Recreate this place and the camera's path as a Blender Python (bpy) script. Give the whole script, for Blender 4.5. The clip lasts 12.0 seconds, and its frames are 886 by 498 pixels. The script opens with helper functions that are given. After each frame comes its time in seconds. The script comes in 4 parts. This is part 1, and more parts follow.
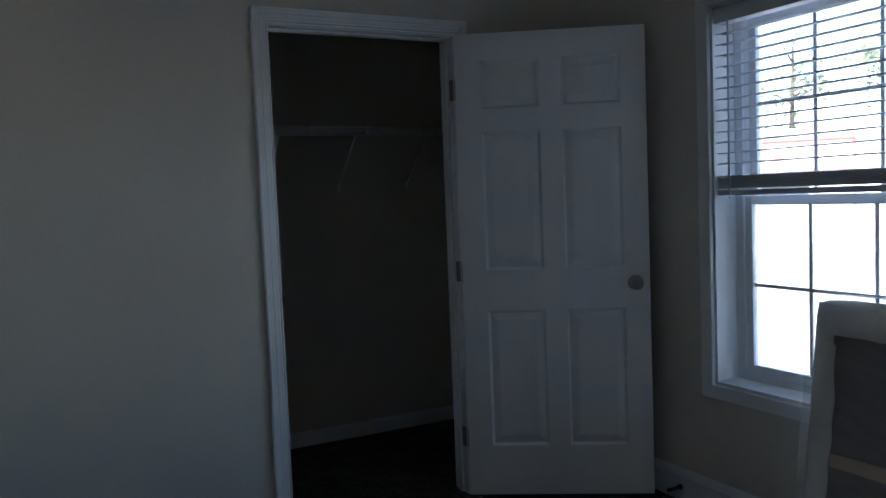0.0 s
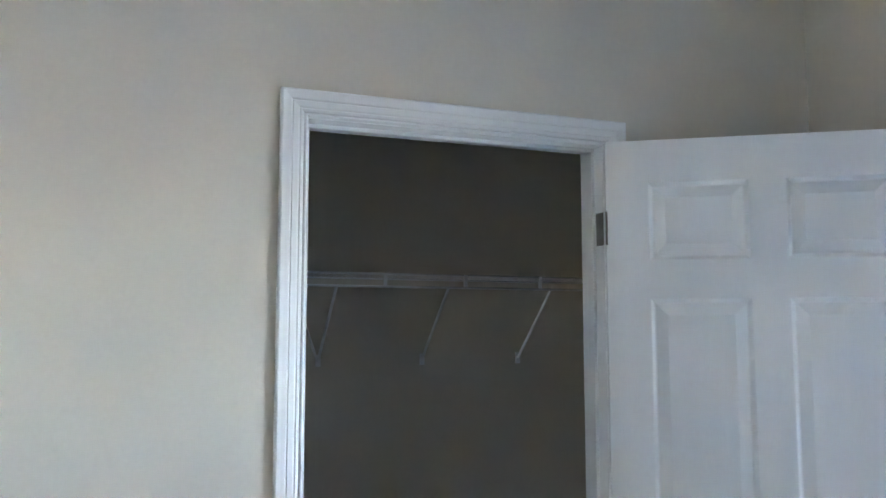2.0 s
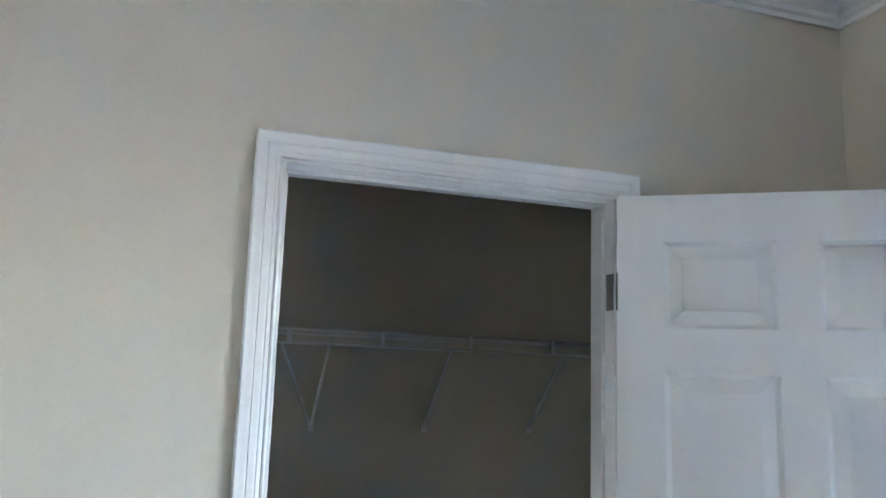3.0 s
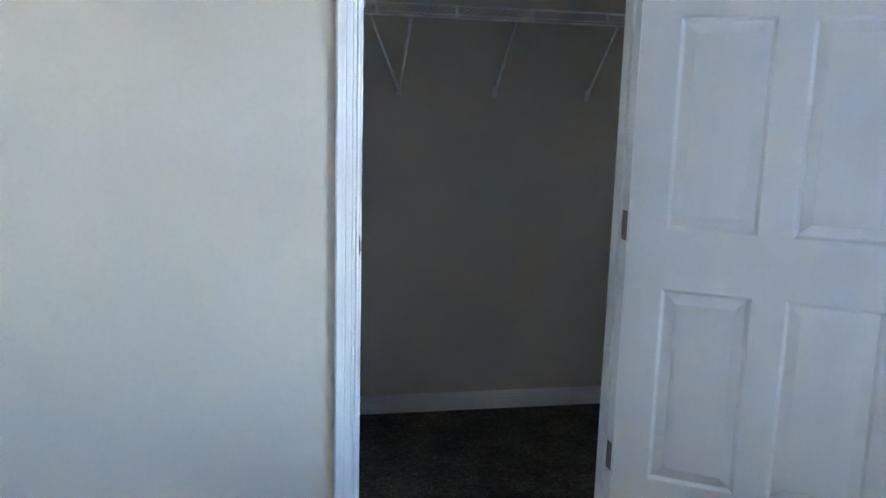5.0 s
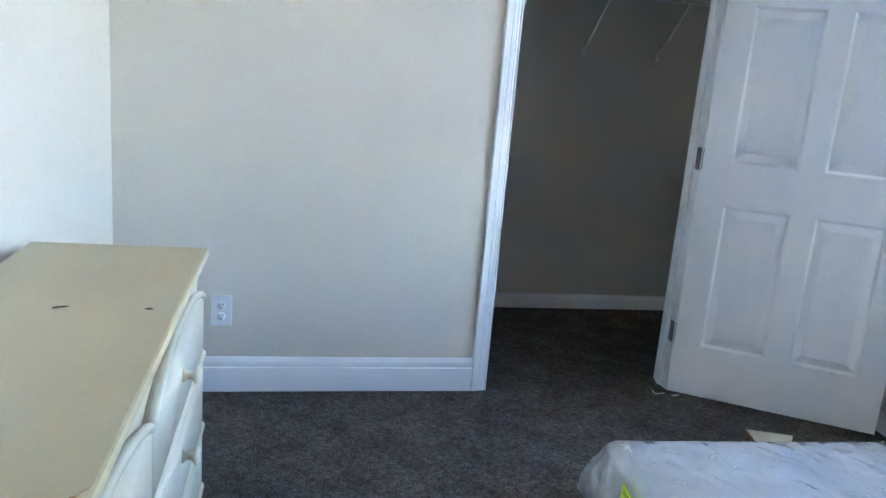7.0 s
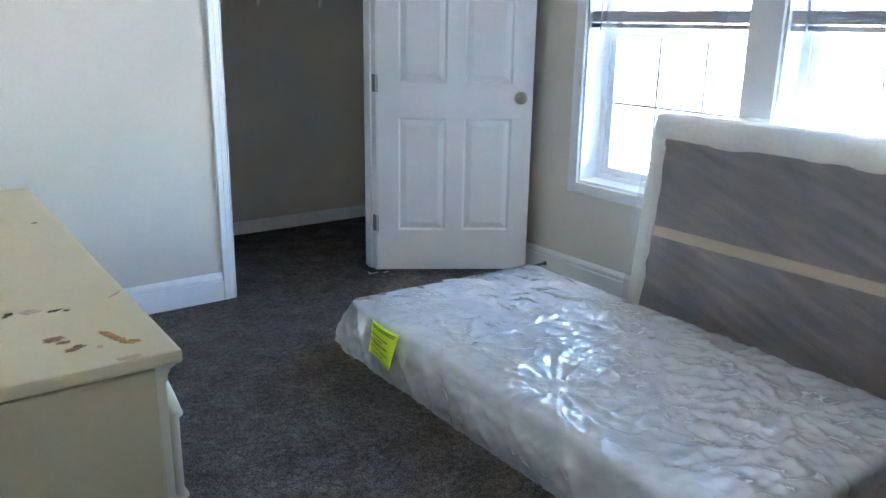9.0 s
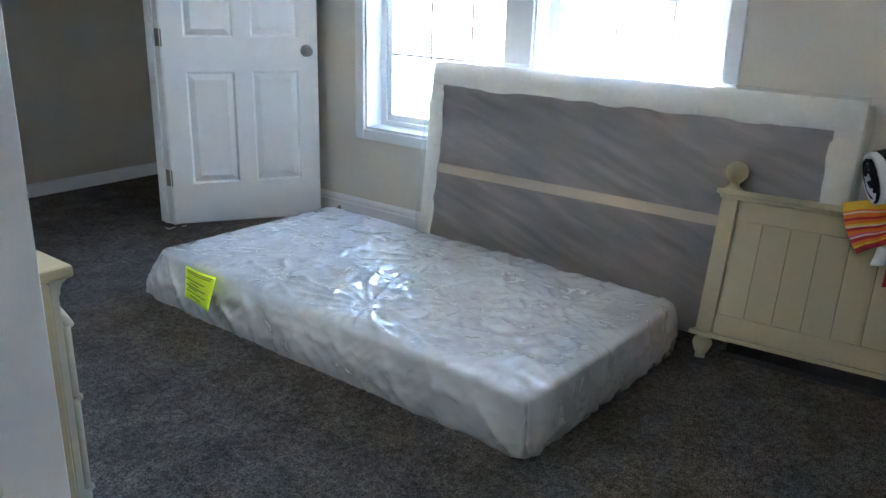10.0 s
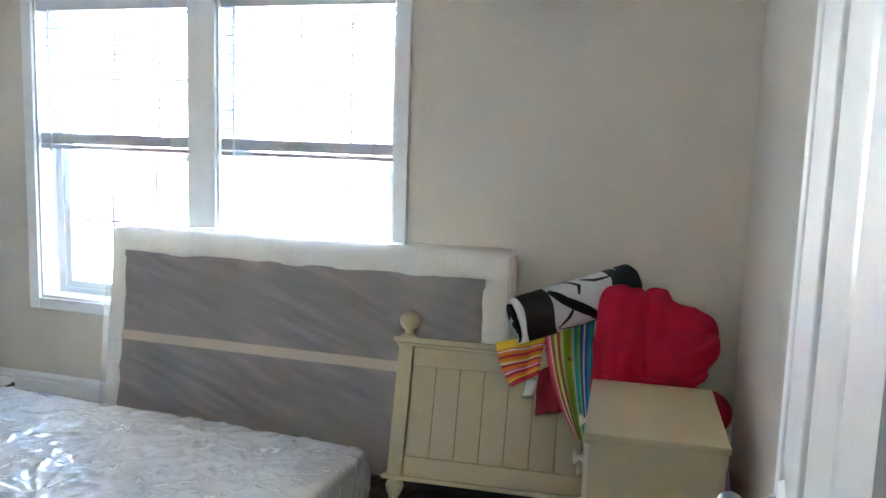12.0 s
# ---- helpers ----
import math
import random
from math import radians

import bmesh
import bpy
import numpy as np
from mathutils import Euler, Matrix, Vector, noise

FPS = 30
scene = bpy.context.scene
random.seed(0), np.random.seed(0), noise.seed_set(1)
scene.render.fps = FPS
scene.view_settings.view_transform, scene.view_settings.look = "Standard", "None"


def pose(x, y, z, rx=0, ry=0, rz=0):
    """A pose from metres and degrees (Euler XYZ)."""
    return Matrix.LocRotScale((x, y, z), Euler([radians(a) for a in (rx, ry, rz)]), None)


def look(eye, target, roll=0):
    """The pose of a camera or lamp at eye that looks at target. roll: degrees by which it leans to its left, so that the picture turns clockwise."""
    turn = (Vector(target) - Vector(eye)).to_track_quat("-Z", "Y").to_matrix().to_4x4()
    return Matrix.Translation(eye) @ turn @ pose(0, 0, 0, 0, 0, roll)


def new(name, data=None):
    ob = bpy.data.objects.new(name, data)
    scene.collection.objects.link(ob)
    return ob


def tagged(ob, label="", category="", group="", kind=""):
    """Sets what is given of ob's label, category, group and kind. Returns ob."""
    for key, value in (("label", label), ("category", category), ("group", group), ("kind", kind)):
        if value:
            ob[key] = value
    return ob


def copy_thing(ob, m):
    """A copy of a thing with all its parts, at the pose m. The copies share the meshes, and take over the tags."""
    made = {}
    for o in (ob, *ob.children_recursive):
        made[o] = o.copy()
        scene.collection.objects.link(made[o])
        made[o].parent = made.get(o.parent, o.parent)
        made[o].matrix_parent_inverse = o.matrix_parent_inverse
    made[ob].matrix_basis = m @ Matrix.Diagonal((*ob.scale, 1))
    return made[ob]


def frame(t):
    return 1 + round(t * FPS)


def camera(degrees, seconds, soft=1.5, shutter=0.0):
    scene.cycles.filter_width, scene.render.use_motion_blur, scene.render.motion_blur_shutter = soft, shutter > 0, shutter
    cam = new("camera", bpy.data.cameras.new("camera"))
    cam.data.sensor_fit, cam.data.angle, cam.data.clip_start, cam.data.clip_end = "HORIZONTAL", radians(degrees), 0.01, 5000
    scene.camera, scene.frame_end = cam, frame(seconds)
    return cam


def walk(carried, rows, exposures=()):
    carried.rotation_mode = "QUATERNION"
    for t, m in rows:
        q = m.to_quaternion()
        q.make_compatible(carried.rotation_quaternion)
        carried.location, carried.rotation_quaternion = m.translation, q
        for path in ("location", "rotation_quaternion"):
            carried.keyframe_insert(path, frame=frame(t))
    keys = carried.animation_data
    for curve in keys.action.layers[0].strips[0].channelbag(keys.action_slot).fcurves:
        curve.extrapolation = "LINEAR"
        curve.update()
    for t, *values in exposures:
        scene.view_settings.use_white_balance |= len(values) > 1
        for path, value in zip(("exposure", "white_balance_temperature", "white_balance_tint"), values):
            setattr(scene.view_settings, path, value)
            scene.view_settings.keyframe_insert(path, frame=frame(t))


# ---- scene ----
cam = camera(58.1, 12.0)
PATH = [
    (0, (-0.893, -3.101, 1.357), (0.033, -1.334, 1.223), -2.3),
    (0.5, (-0.751, -2.789, 1.389), (0.051, -0.959, 1.293), -1.1),
    (1, (-0.57, -2.43, 1.441), (0.184, -0.579, 1.368), -0.9),
    (1.5, (-0.468, -2.103, 1.483), (0.226, -0.227, 1.509), -0.0),
    (2, (-0.359, -1.872, 1.545), (0.342, -0.009, 1.742), -0.0),
    (2.5, (-0.213, -1.701, 1.606), (0.47, 0.143, 1.972), 1.0),
    (4.5, (-0.169, -2.077, 1.387), (0.178, -0.112, 1.254), 1.3),
    (5, (-0.21, -2.246, 1.355), (0.181, -0.316, 1.005), 1.6),
    (5.5, (-0.295, -2.433, 1.319), (0.096, -0.535, 0.824), 2.1),
    (6, (-0.461, -2.647, 1.307), (-0.062, -0.741, 0.852), 3.3),
    (6.5, (-0.681, -2.834, 1.329), (-0.344, -0.911, 0.893), 4.2),
    (8.3, (-1.2341, -3.3873, 1.34), (-0.3476, -1.6947, 0.746), 6.0),
    (8.5, (-1.2879, -3.447, 1.338), (-0.3305, -1.7906, 0.755), 5.0),
    (9, (-1.406, -3.615, 1.326), (-0.2622, -2.0693, 0.779), 0.9),
    (9.5, (-1.5764, -3.6795, 1.313), (-0.1728, -2.3615, 0.773), 0.5),
    (10, (-1.7051, -3.7621, 1.321), (-0.1838, -2.6273, 0.689), 1.6),
    (10.1, (-1.7272, -3.7732, 1.323), (-0.1978, -2.6554, 0.681), 1.0),
    (10.5, (-1.7347, -3.8565, 1.295), (-0.1471, -2.849, 0.614), 2.1),
    (11, (-1.742, -3.897, 1.296), (-0.089, -3.057, 0.545), 1.1),
    (11.3, (-1.738, -3.925, 1.303), (-0.052, -3.158, 0.548), 0.6),
    (11.5, (-1.71, -3.935, 1.343), (0.048, -3.239, 0.689), 1.4),
    (12, (-1.715, -3.934, 1.397), (0.181, -3.354, 1.137), 1.9),
]
walk(cam, [(t, look(eye, target, roll)) for t, eye, target, roll in PATH],
     [(0, 2.65, 5670, 12), (0.25, 3.43, 5670, 12), (0.5, 3.98, 5670, 12), (1.0, 4.65, 5770, 12), (1.5, 5.11, 5870, 12), (2.5, 5.43, 6170, 12), (4.5, 5.38, 5820, 12),
      (5.5, 5.38, 5620, 12), (6.5, 5.50, 5670, 12), (8.5, 5.63, 5760, 12), (9.5, 5.65, 5910, 12), (10.5, 6.01, 6010, 12), (11.5, 6.48, 6160, 12), (12, 6.08, 6310, 12)])

# ---- world, sun ----
scene.cycles.max_bounces, scene.cycles.diffuse_bounces, scene.cycles.transparent_max_bounces = 14, 10, 12
world = bpy.data.worlds.new("sky")
scene.world = world
world.use_nodes = True
wn = world.node_tree.nodes
sky = wn.new("ShaderNodeTexSky")
sky.sky_type = "NISHITA"
sky.sun_disc = False
SUN_UP = radians(41.0)
sky.sun_elevation = SUN_UP
sky.sun_rotation = radians(-90)
wn["Background"].inputs["Strength"].default_value = 0.15
world.node_tree.links.new(sky.outputs[0], wn["Background"].inputs["Color"])
sun = new("sun", bpy.data.lights.new("sun", "SUN"))
sun.data.energy, sun.data.angle, sun.data.color = 3.0, radians(0.5), (1.0, 0.93, 0.82)
sun.matrix_world = look((-math.cos(SUN_UP) * 30, 0, math.sin(SUN_UP) * 30), (0, 0, 0))


# ---- materials ----
def material(name, colour, rough=0.6, metal=0.0, grain=0.0, grain_size=60.0, stain=0.0, stain_size=2.5,
             bump=0.0, bump_size=150.0, stretch=(1, 1, 1), spec=0.5, turn=(0, 0, 0)):
    """A painted or plain surface: fine grain and broad stains in the colour, relief in the bump."""
    m = bpy.data.materials.new(name)
    m.use_nodes = True
    n, l = m.node_tree.nodes, m.node_tree.links
    b = n["Principled BSDF"]
    b.inputs["Roughness"].default_value, b.inputs["Metallic"].default_value = rough, metal
    b.inputs["Specular IOR Level"].default_value = spec
    b.inputs["Base Color"].default_value = (*colour, 1)
    co = n.new("ShaderNodeTexCoord")
    mp = n.new("ShaderNodeMapping")
    mp.inputs["Scale"].default_value = stretch
    tn = n.new("ShaderNodeMapping")
    tn.inputs["Rotation"].default_value = [radians(a) for a in turn]
    l.new(co.outputs["Object"], tn.inputs["Vector"])
    l.new(tn.outputs[0], mp.inputs["Vector"])
    src = None
    for amount, size, detail in ((grain, grain_size, 3), (stain, stain_size, 5)):
        if amount:
            t = n.new("ShaderNodeTexNoise")
            t.inputs["Scale"].default_value, t.inputs["Detail"].default_value = size, detail
            l.new(mp.outputs[0], t.inputs["Vector"])
            r = n.new("ShaderNodeMapRange")
            r.inputs["From Min"].default_value, r.inputs["From Max"].default_value = 0.3, 0.7
            r.inputs["To Min"].default_value, r.inputs["To Max"].default_value = 1 - amount, 1 + amount
            l.new(t.outputs["Fac"], r.inputs["Value"])
            x = n.new("ShaderNodeMix")
            x.data_type, x.blend_type = "RGBA", "MULTIPLY"
            x.inputs["Factor"].default_value = 1
            if src is None:
                x.inputs["A"].default_value = (*colour, 1)
            else:
                l.new(src, x.inputs["A"])
            l.new(r.outputs[0], x.inputs["B"])
            src = x.outputs["Result"]
    if src is not None:
        l.new(src, b.inputs["Base Color"])
    if bump:
        t = n.new("ShaderNodeTexNoise")
        t.inputs["Scale"].default_value, t.inputs["Detail"].default_value = bump_size, 3
        l.new(mp.outputs[0], t.inputs["Vector"])
        bp = n.new("ShaderNodeBump")
        bp.inputs["Strength"].default_value, bp.inputs["Distance"].default_value = bump, 0.003
        l.new(t.outputs["Fac"], bp.inputs["Height"])
        l.new(bp.outputs[0], b.inputs["Normal"])
    return m


WALL = material("wall_paint", (0.675, 0.63, 0.55), 0.7, grain=0.015, stain=0.03, bump=0.12, bump_size=220)
CEIL = material("ceiling_paint", (0.86, 0.85, 0.83), 0.8, grain=0.02, stain=0.02, bump=0.3, bump_size=90)
TRIM = material("trim_paint", (0.84, 0.85, 0.86), 0.35, grain=0.01, stain=0.02, bump=0.05, bump_size=120)
DOOR = material("door_paint", (0.86, 0.865, 0.87), 0.36, grain=0.008, stain=0.015, bump=0.03, bump_size=45, stretch=(5, 5, 0.35))


def carpet_material():
    """Cut pile: single tufts of uneven tone, brushed patches, deep soft relief."""
    m = material("carpet", (0.124, 0.108, 0.094), 0.95, grain=0.32, grain_size=38, stain=0.30, stain_size=7.5, spec=0.05)
    n, l = m.node_tree.nodes, m.node_tree.links
    b = n["Principled BSDF"]
    old = b.inputs["Base Color"].links[0].from_socket
    co = n.new("ShaderNodeTexCoord")
    v = n.new("ShaderNodeTexVoronoi")
    v.inputs["Scale"].default_value = 250
    l.new(co.outputs["Object"], v.inputs["Vector"])
    sp = n.new("ShaderNodeSeparateColor")
    l.new(v.outputs["Color"], sp.inputs[0])
    r = n.new("ShaderNodeMapRange")
    r.inputs["To Min"].default_value, r.inputs["To Max"].default_value = 0.4, 1.6
    l.new(sp.outputs[0], r.inputs["Value"])
    x = n.new("ShaderNodeMix")
    x.data_type, x.blend_type = "RGBA", "MULTIPLY"
    x.inputs["Factor"].default_value = 1
    l.new(old, x.inputs["A"])
    l.new(r.outputs[0], x.inputs["B"])
    l.new(x.outputs["Result"], b.inputs["Base Color"])
    bp = n.new("ShaderNodeBump")
    bp.inputs["Strength"].default_value, bp.inputs["Distance"].default_value = 0.8, 0.007
    l.new(v.outputs["Distance"], bp.inputs["Height"])
    l.new(bp.outputs[0], b.inputs["Normal"])
    return m


CARPET = carpet_material()
CREAM = material("cream_paint", (0.56, 0.48, 0.305), 0.42, grain=0.02, stain=0.05, bump=0.08, bump_size=60)
CREAM_FRONT = material("cream_drawer_paint", (0.64, 0.59, 0.47), 0.4, grain=0.02, stain=0.04, bump=0.06, bump_size=60)
GROOVE = material("groove_wood", (0.20, 0.15, 0.08), 0.8, grain=0.1)
KNOB_CREAM = material("knob_paint", (0.78, 0.70, 0.55), 0.35, grain=0.03)
STEEL = material("brushed_steel", (0.36, 0.34, 0.32), 0.28, 1.0, grain=0.05, grain_size=200)
HINGE = material("hinge_steel", (0.30, 0.28, 0.26), 0.4, 1.0, grain=0.08)
LATCH = material("tarnished_steel", (0.10, 0.095, 0.09), 0.5, 1.0, grain=0.1)
OUTLET = material("outlet_plastic", (0.80, 0.81, 0.83), 0.3, grain=0.005)
SLOT = material("slot_dark", (0.03, 0.03, 0.03), 0.6)
WIRE = material("wire_vinyl", (0.84, 0.85, 0.86), 0.4, grain=0.02)
VINYL = material("window_vinyl", (0.78, 0.80, 0.82), 0.4, grain=0.01)
MUNTIN = material("muntin_vinyl", (0.70, 0.72, 0.75), 0.4, grain=0.01)
BLIND = material("blind_slat", (0.72, 0.74, 0.78), 0.45, grain=0.02)
TICKING = material("mattress_cloth", (0.88, 0.87, 0.84), 0.85, grain=0.05, grain_size=90, stain=0.04, stain_size=6, bump=0.5, bump_size=40)


def add_quilting(m, pitch):
    """Crossing diagonal stitch lines pressed into a cloth."""
    n, l = m.node_tree.nodes, m.node_tree.links
    b = n["Principled BSDF"]
    co = n.new("ShaderNodeTexCoord")
    outs = []
    for a in (40, -40):
        mp = n.new("ShaderNodeMapping")
        mp.inputs["Rotation"].default_value = (radians(a), 0, radians(a))
        l.new(co.outputs["Object"], mp.inputs["Vector"])
        w = n.new("ShaderNodeTexWave")
        w.bands_direction = "Y"
        w.inputs["Scale"].default_value, w.inputs["Distortion"].default_value = 0.314 / pitch, 0.6
        l.new(mp.outputs[0], w.inputs["Vector"])
        outs.append(w.outputs["Fac"])
    mx = n.new("ShaderNodeMath")
    mx.operation = "MINIMUM"
    l.new(outs[0], mx.inputs[0])
    l.new(outs[1], mx.inputs[1])
    pw = n.new("ShaderNodeMath")
    pw.operation = "POWER"
    pw.inputs[1].default_value = 0.4
    l.new(mx.outputs[0], pw.inputs[0])
    bp = n.new("ShaderNodeBump")
    bp.inputs["Strength"].default_value, bp.inputs["Distance"].default_value = 0.6, 0.010
    l.new(pw.outputs[0], bp.inputs["Height"])
    old = b.inputs["Normal"].links[0].from_socket
    l.new(old, bp.inputs["Normal"])
    l.new(bp.outputs[0], b.inputs["Normal"])


add_quilting(TICKING, 0.075)
BORDER = material("box_border_cloth", (0.85, 0.82, 0.74), 0.85, grain=0.06, grain_size=70, stain=0.05, stain_size=7, bump=0.5, bump_size=35)
# fold shading of the slack cloth is put into the colour as diagonal streaks
DUST = material("dust_cover_cloth", (0.22, 0.185, 0.17), 0.9, grain=0.26, grain_size=4.5, stain=0.20, stain_size=2.5, bump=0.3, stretch=(0.9, 1, 6.5), turn=(0, -19, 0))
SLAT = material("pine_slat", (0.62, 0.48, 0.33), 0.7, grain=0.15, grain_size=30, stretch=(8, 1, 8))
LABEL = material("fluorescent_label", (0.68, 0.85, 0.02), 0.6, grain=0.02)
INK = material("label_ink", (0.10, 0.12, 0.03), 0.7)
RED = material("red_fleece", (0.50, 0.016, 0.050), 0.95, grain=0.10, grain_size=160, stain=0.06, stain_size=9, bump=0.5, bump_size=180, spec=0.1)
DARKRED = material("dark_red_cloth", (0.28, 0.012, 0.03), 0.9, grain=0.1, bump=0.4)
TAG = material("tag_cloth", (0.75, 0.75, 0.76), 0.8, grain=0.03)
BLACK = material("black_steel", (0.012, 0.012, 0.013), 0.5, 0.0, grain=0.1)
RAWWOOD = material("raw_wood_edge", (0.42, 0.23, 0.09), 0.7, grain=0.15, stretch=(6, 1, 1))
STAIN_RED = material("nail_polish_red", (0.23, 0.075, 0.05), 0.5, grain=0.35, grain_size=120)
STAIN_DARK = material("burn_dark", (0.05, 0.025, 0.015), 0.6, grain=0.3, grain_size=120)
STAIN_ORANGE = material("burn_orange", (0.33, 0.16, 0.03), 0.5, grain=0.5, grain_size=90)
STAIN_PALE = material("smudge", (0.44, 0.34, 0.24), 0.5, grain=0.2, grain_size=90)
PAPER = material("paper_scrap", (0.7, 0.7, 0.68), 0.8)
GROUND = material("pale_sand_ground", (0.55, 0.51, 0.44), 0.95, grain=0.12, grain_size=8, stain=0.15, stain_size=0.4)
SIDING = material("white_siding", (0.75, 0.74, 0.71), 0.7, grain=0.02, stain=0.05)
HOUSE = material("house_siding", (0.6, 0.58, 0.53), 0.7, grain=0.03, stain=0.05)
REDPAINT = material("red_paint", (0.50, 0.14, 0.10), 0.7, grain=0.05)
DARKGLASS = material("dark_opening", (0.05, 0.055, 0.06), 0.3)
ROOF = material("shingle_grey", (0.16, 0.15, 0.14), 0.9, grain=0.2)
BARK = material("bark", (0.13, 0.10, 0.075), 0.9, grain=0.3, grain_size=12, bump=0.8, bump_size=20)
LEAF = material("leaves", (0.12, 0.15, 0.07), 0.8, grain=0.3, grain_size=3)


def sheet_plastic(name, milk, shine, rough, size, crease):
    """Thin polythene: see-through, unevenly milky, glossy on both faces, crumpled into small facets."""
    m = bpy.data.materials.new(name)
    m.use_nodes = True
    n, l = m.node_tree.nodes, m.node_tree.links
    n.remove(n["Principled BSDF"])
    co = n.new("ShaderNodeTexCoord")
    warp = n.new("ShaderNodeTexNoise")
    warp.inputs["Scale"].default_value, warp.inputs["Detail"].default_value = 5.0, 2.0
    l.new(co.outputs["Object"], warp.inputs["Vector"])
    bend = n.new("ShaderNodeVectorMath")
    bend.operation = "MULTIPLY_ADD"
    bend.inputs[1].default_value = (0.22, 0.22, 0.22)
    l.new(warp.outputs["Color"], bend.inputs[0])
    l.new(co.outputs["Object"], bend.inputs[2])
    heights = []
    for sc, turn, long in ((size, 35, 0.40), (size * 2.3, -50, 0.55)):
        mp = n.new("ShaderNodeMapping")
        mp.inputs["Rotation"].default_value = (0, radians(turn) * 0.5, radians(turn))
        mp.inputs["Scale"].default_value = (1, long, 1)
        l.new(bend.outputs[0], mp.inputs["Vector"])
        v = n.new("ShaderNodeTexVoronoi")
        v.inputs["Scale"].default_value = sc
        l.new(mp.outputs[0], v.inputs["Vector"])
        heights.append(v.outputs["Distance"])
    ad = n.new("ShaderNodeMath")
    ad.operation = "MULTIPLY_ADD"
    ad.inputs[1].default_value = 0.4
    l.new(heights[1], ad.inputs[0])
    l.new(heights[0], ad.inputs[2])
    bp = n.new("ShaderNodeBump")
    bp.inputs["Strength"].default_value, bp.inputs["Distance"].default_value = 0.6, crease
    l.new(ad.outputs[0], bp.inputs["Height"])
    di, tl, tr, gl, lw = (n.new("ShaderNodeBsdfDiffuse"), n.new("ShaderNodeBsdfTranslucent"), n.new("ShaderNodeBsdfTransparent"),
                          n.new("ShaderNodeBsdfGlossy"), n.new("ShaderNodeLayerWeight"))
    for node in (di, tl):
        node.inputs["Color"].default_value = (0.93, 0.94, 0.95, 1)
    gl.inputs["Roughness"].default_value = rough
    # gloss of both faces of the sheet, rising towards grazing
    rise, gloss = n.new("ShaderNodeMath"), n.new("ShaderNodeMath")
    rise.operation, gloss.operation = "POWER", "MULTIPLY_ADD"
    rise.inputs[1].default_value, gloss.inputs[1].default_value, gloss.inputs[2].default_value = 4.0, 0.32, shine
    l.new(lw.outputs["Facing"], rise.inputs[0])
    l.new(rise.outputs[0], gloss.inputs[0])
    m1, m2, m3 = (n.new("ShaderNodeMixShader") for _ in range(3))
    l.new(di.outputs[0], m1.inputs[1])
    l.new(tl.outputs[0], m1.inputs[2])
    haze = n.new("ShaderNodeMapRange")
    haze.inputs["From Min"].default_value, haze.inputs["From Max"].default_value = 0.3, 0.7
    haze.inputs["To Min"].default_value, haze.inputs["To Max"].default_value = milk * 0.86, milk * 1.14
    l.new(warp.outputs["Fac"], haze.inputs["Value"])
    l.new(haze.outputs[0], m2.inputs["Fac"])
    l.new(tr.outputs[0], m2.inputs[1])
    l.new(m1.outputs[0], m2.inputs[2])
    l.new(gloss.outputs[0], m3.inputs["Fac"])
    l.new(m2.outputs[0], m3.inputs[1])
    l.new(gl.outputs[0], m3.inputs[2])
    for node in (gl, lw):
        l.new(bp.outputs[0], node.inputs["Normal"])
    l.new(m3.outputs[0], n["Material Output"].inputs["Surface"])
    return m


PLASTIC = sheet_plastic("polythene", 0.44, 0.27, 0.17, 8, 0.056)
PLASTIC_BOX = sheet_plastic("polythene_box", 0.16, 0.05, 0.28, 6, 0.008)


def glass_material():
    m = bpy.data.materials.new("window_glass")
    m.use_nodes = True
    n, l = m.node_tree.nodes, m.node_tree.links
    tr, gl, fr, mx = (n.new("ShaderNodeBsdf" + "Transparent"), n.new("ShaderNodeBsdfGlossy"), n.new("ShaderNodeFresnel"),
                      n.new("ShaderNodeMixShader"))
    gl.inputs["Roughness"].default_value = 0.0
    fr.inputs["IOR"].default_value = 1.45
    l.new(fr.outputs[0], mx.inputs["Fac"])
    l.new(tr.outputs[0], mx.inputs[1])
    l.new(gl.outputs[0], mx.inputs[2])
    l.new(mx.outputs[0], n["Material Output"].inputs["Surface"])
    return m


GLASS = glass_material()


def striped(name, colours, across="X", rough=0.9):
    """Woven stripes that run along the cloth, by its own UV."""
    m = bpy.data.materials.new(name)
    m.use_nodes = True
    n, l = m.node_tree.nodes, m.node_tree.links
    b = n["Principled BSDF"]
    b.inputs["Roughness"].default_value = rough
    uv = n.new("ShaderNodeUVMap")
    sp = n.new("ShaderNodeSeparateXYZ")
    l.new(uv.outputs[0], sp.inputs[0])
    ramp = n.new("ShaderNodeValToRGB")
    ramp.color_ramp.interpolation = "CONSTANT"
    l.new(sp.outputs[across], ramp.inputs[0])
    e = ramp.color_ramp.elements
    while len(e) < len(colours):
        e.new(0.5)
    for i, (p, c) in enumerate(colours):
        e[i].position = p
        e[i].color = (*c, 1)
    l.new(ramp.outputs[0], b.inputs["Base Color"])
    t = n.new("ShaderNodeTexNoise")
    t.inputs["Scale"].default_value = 250
    bp = n.new("ShaderNodeBump")
    bp.inputs["Strength"].default_value, bp.inputs["Distance"].default_value = 0.5, 0.002
    l.new(t.outputs["Fac"], bp.inputs["Height"])
    l.new(bp.outputs[0], b.inputs["Normal"])
    return m


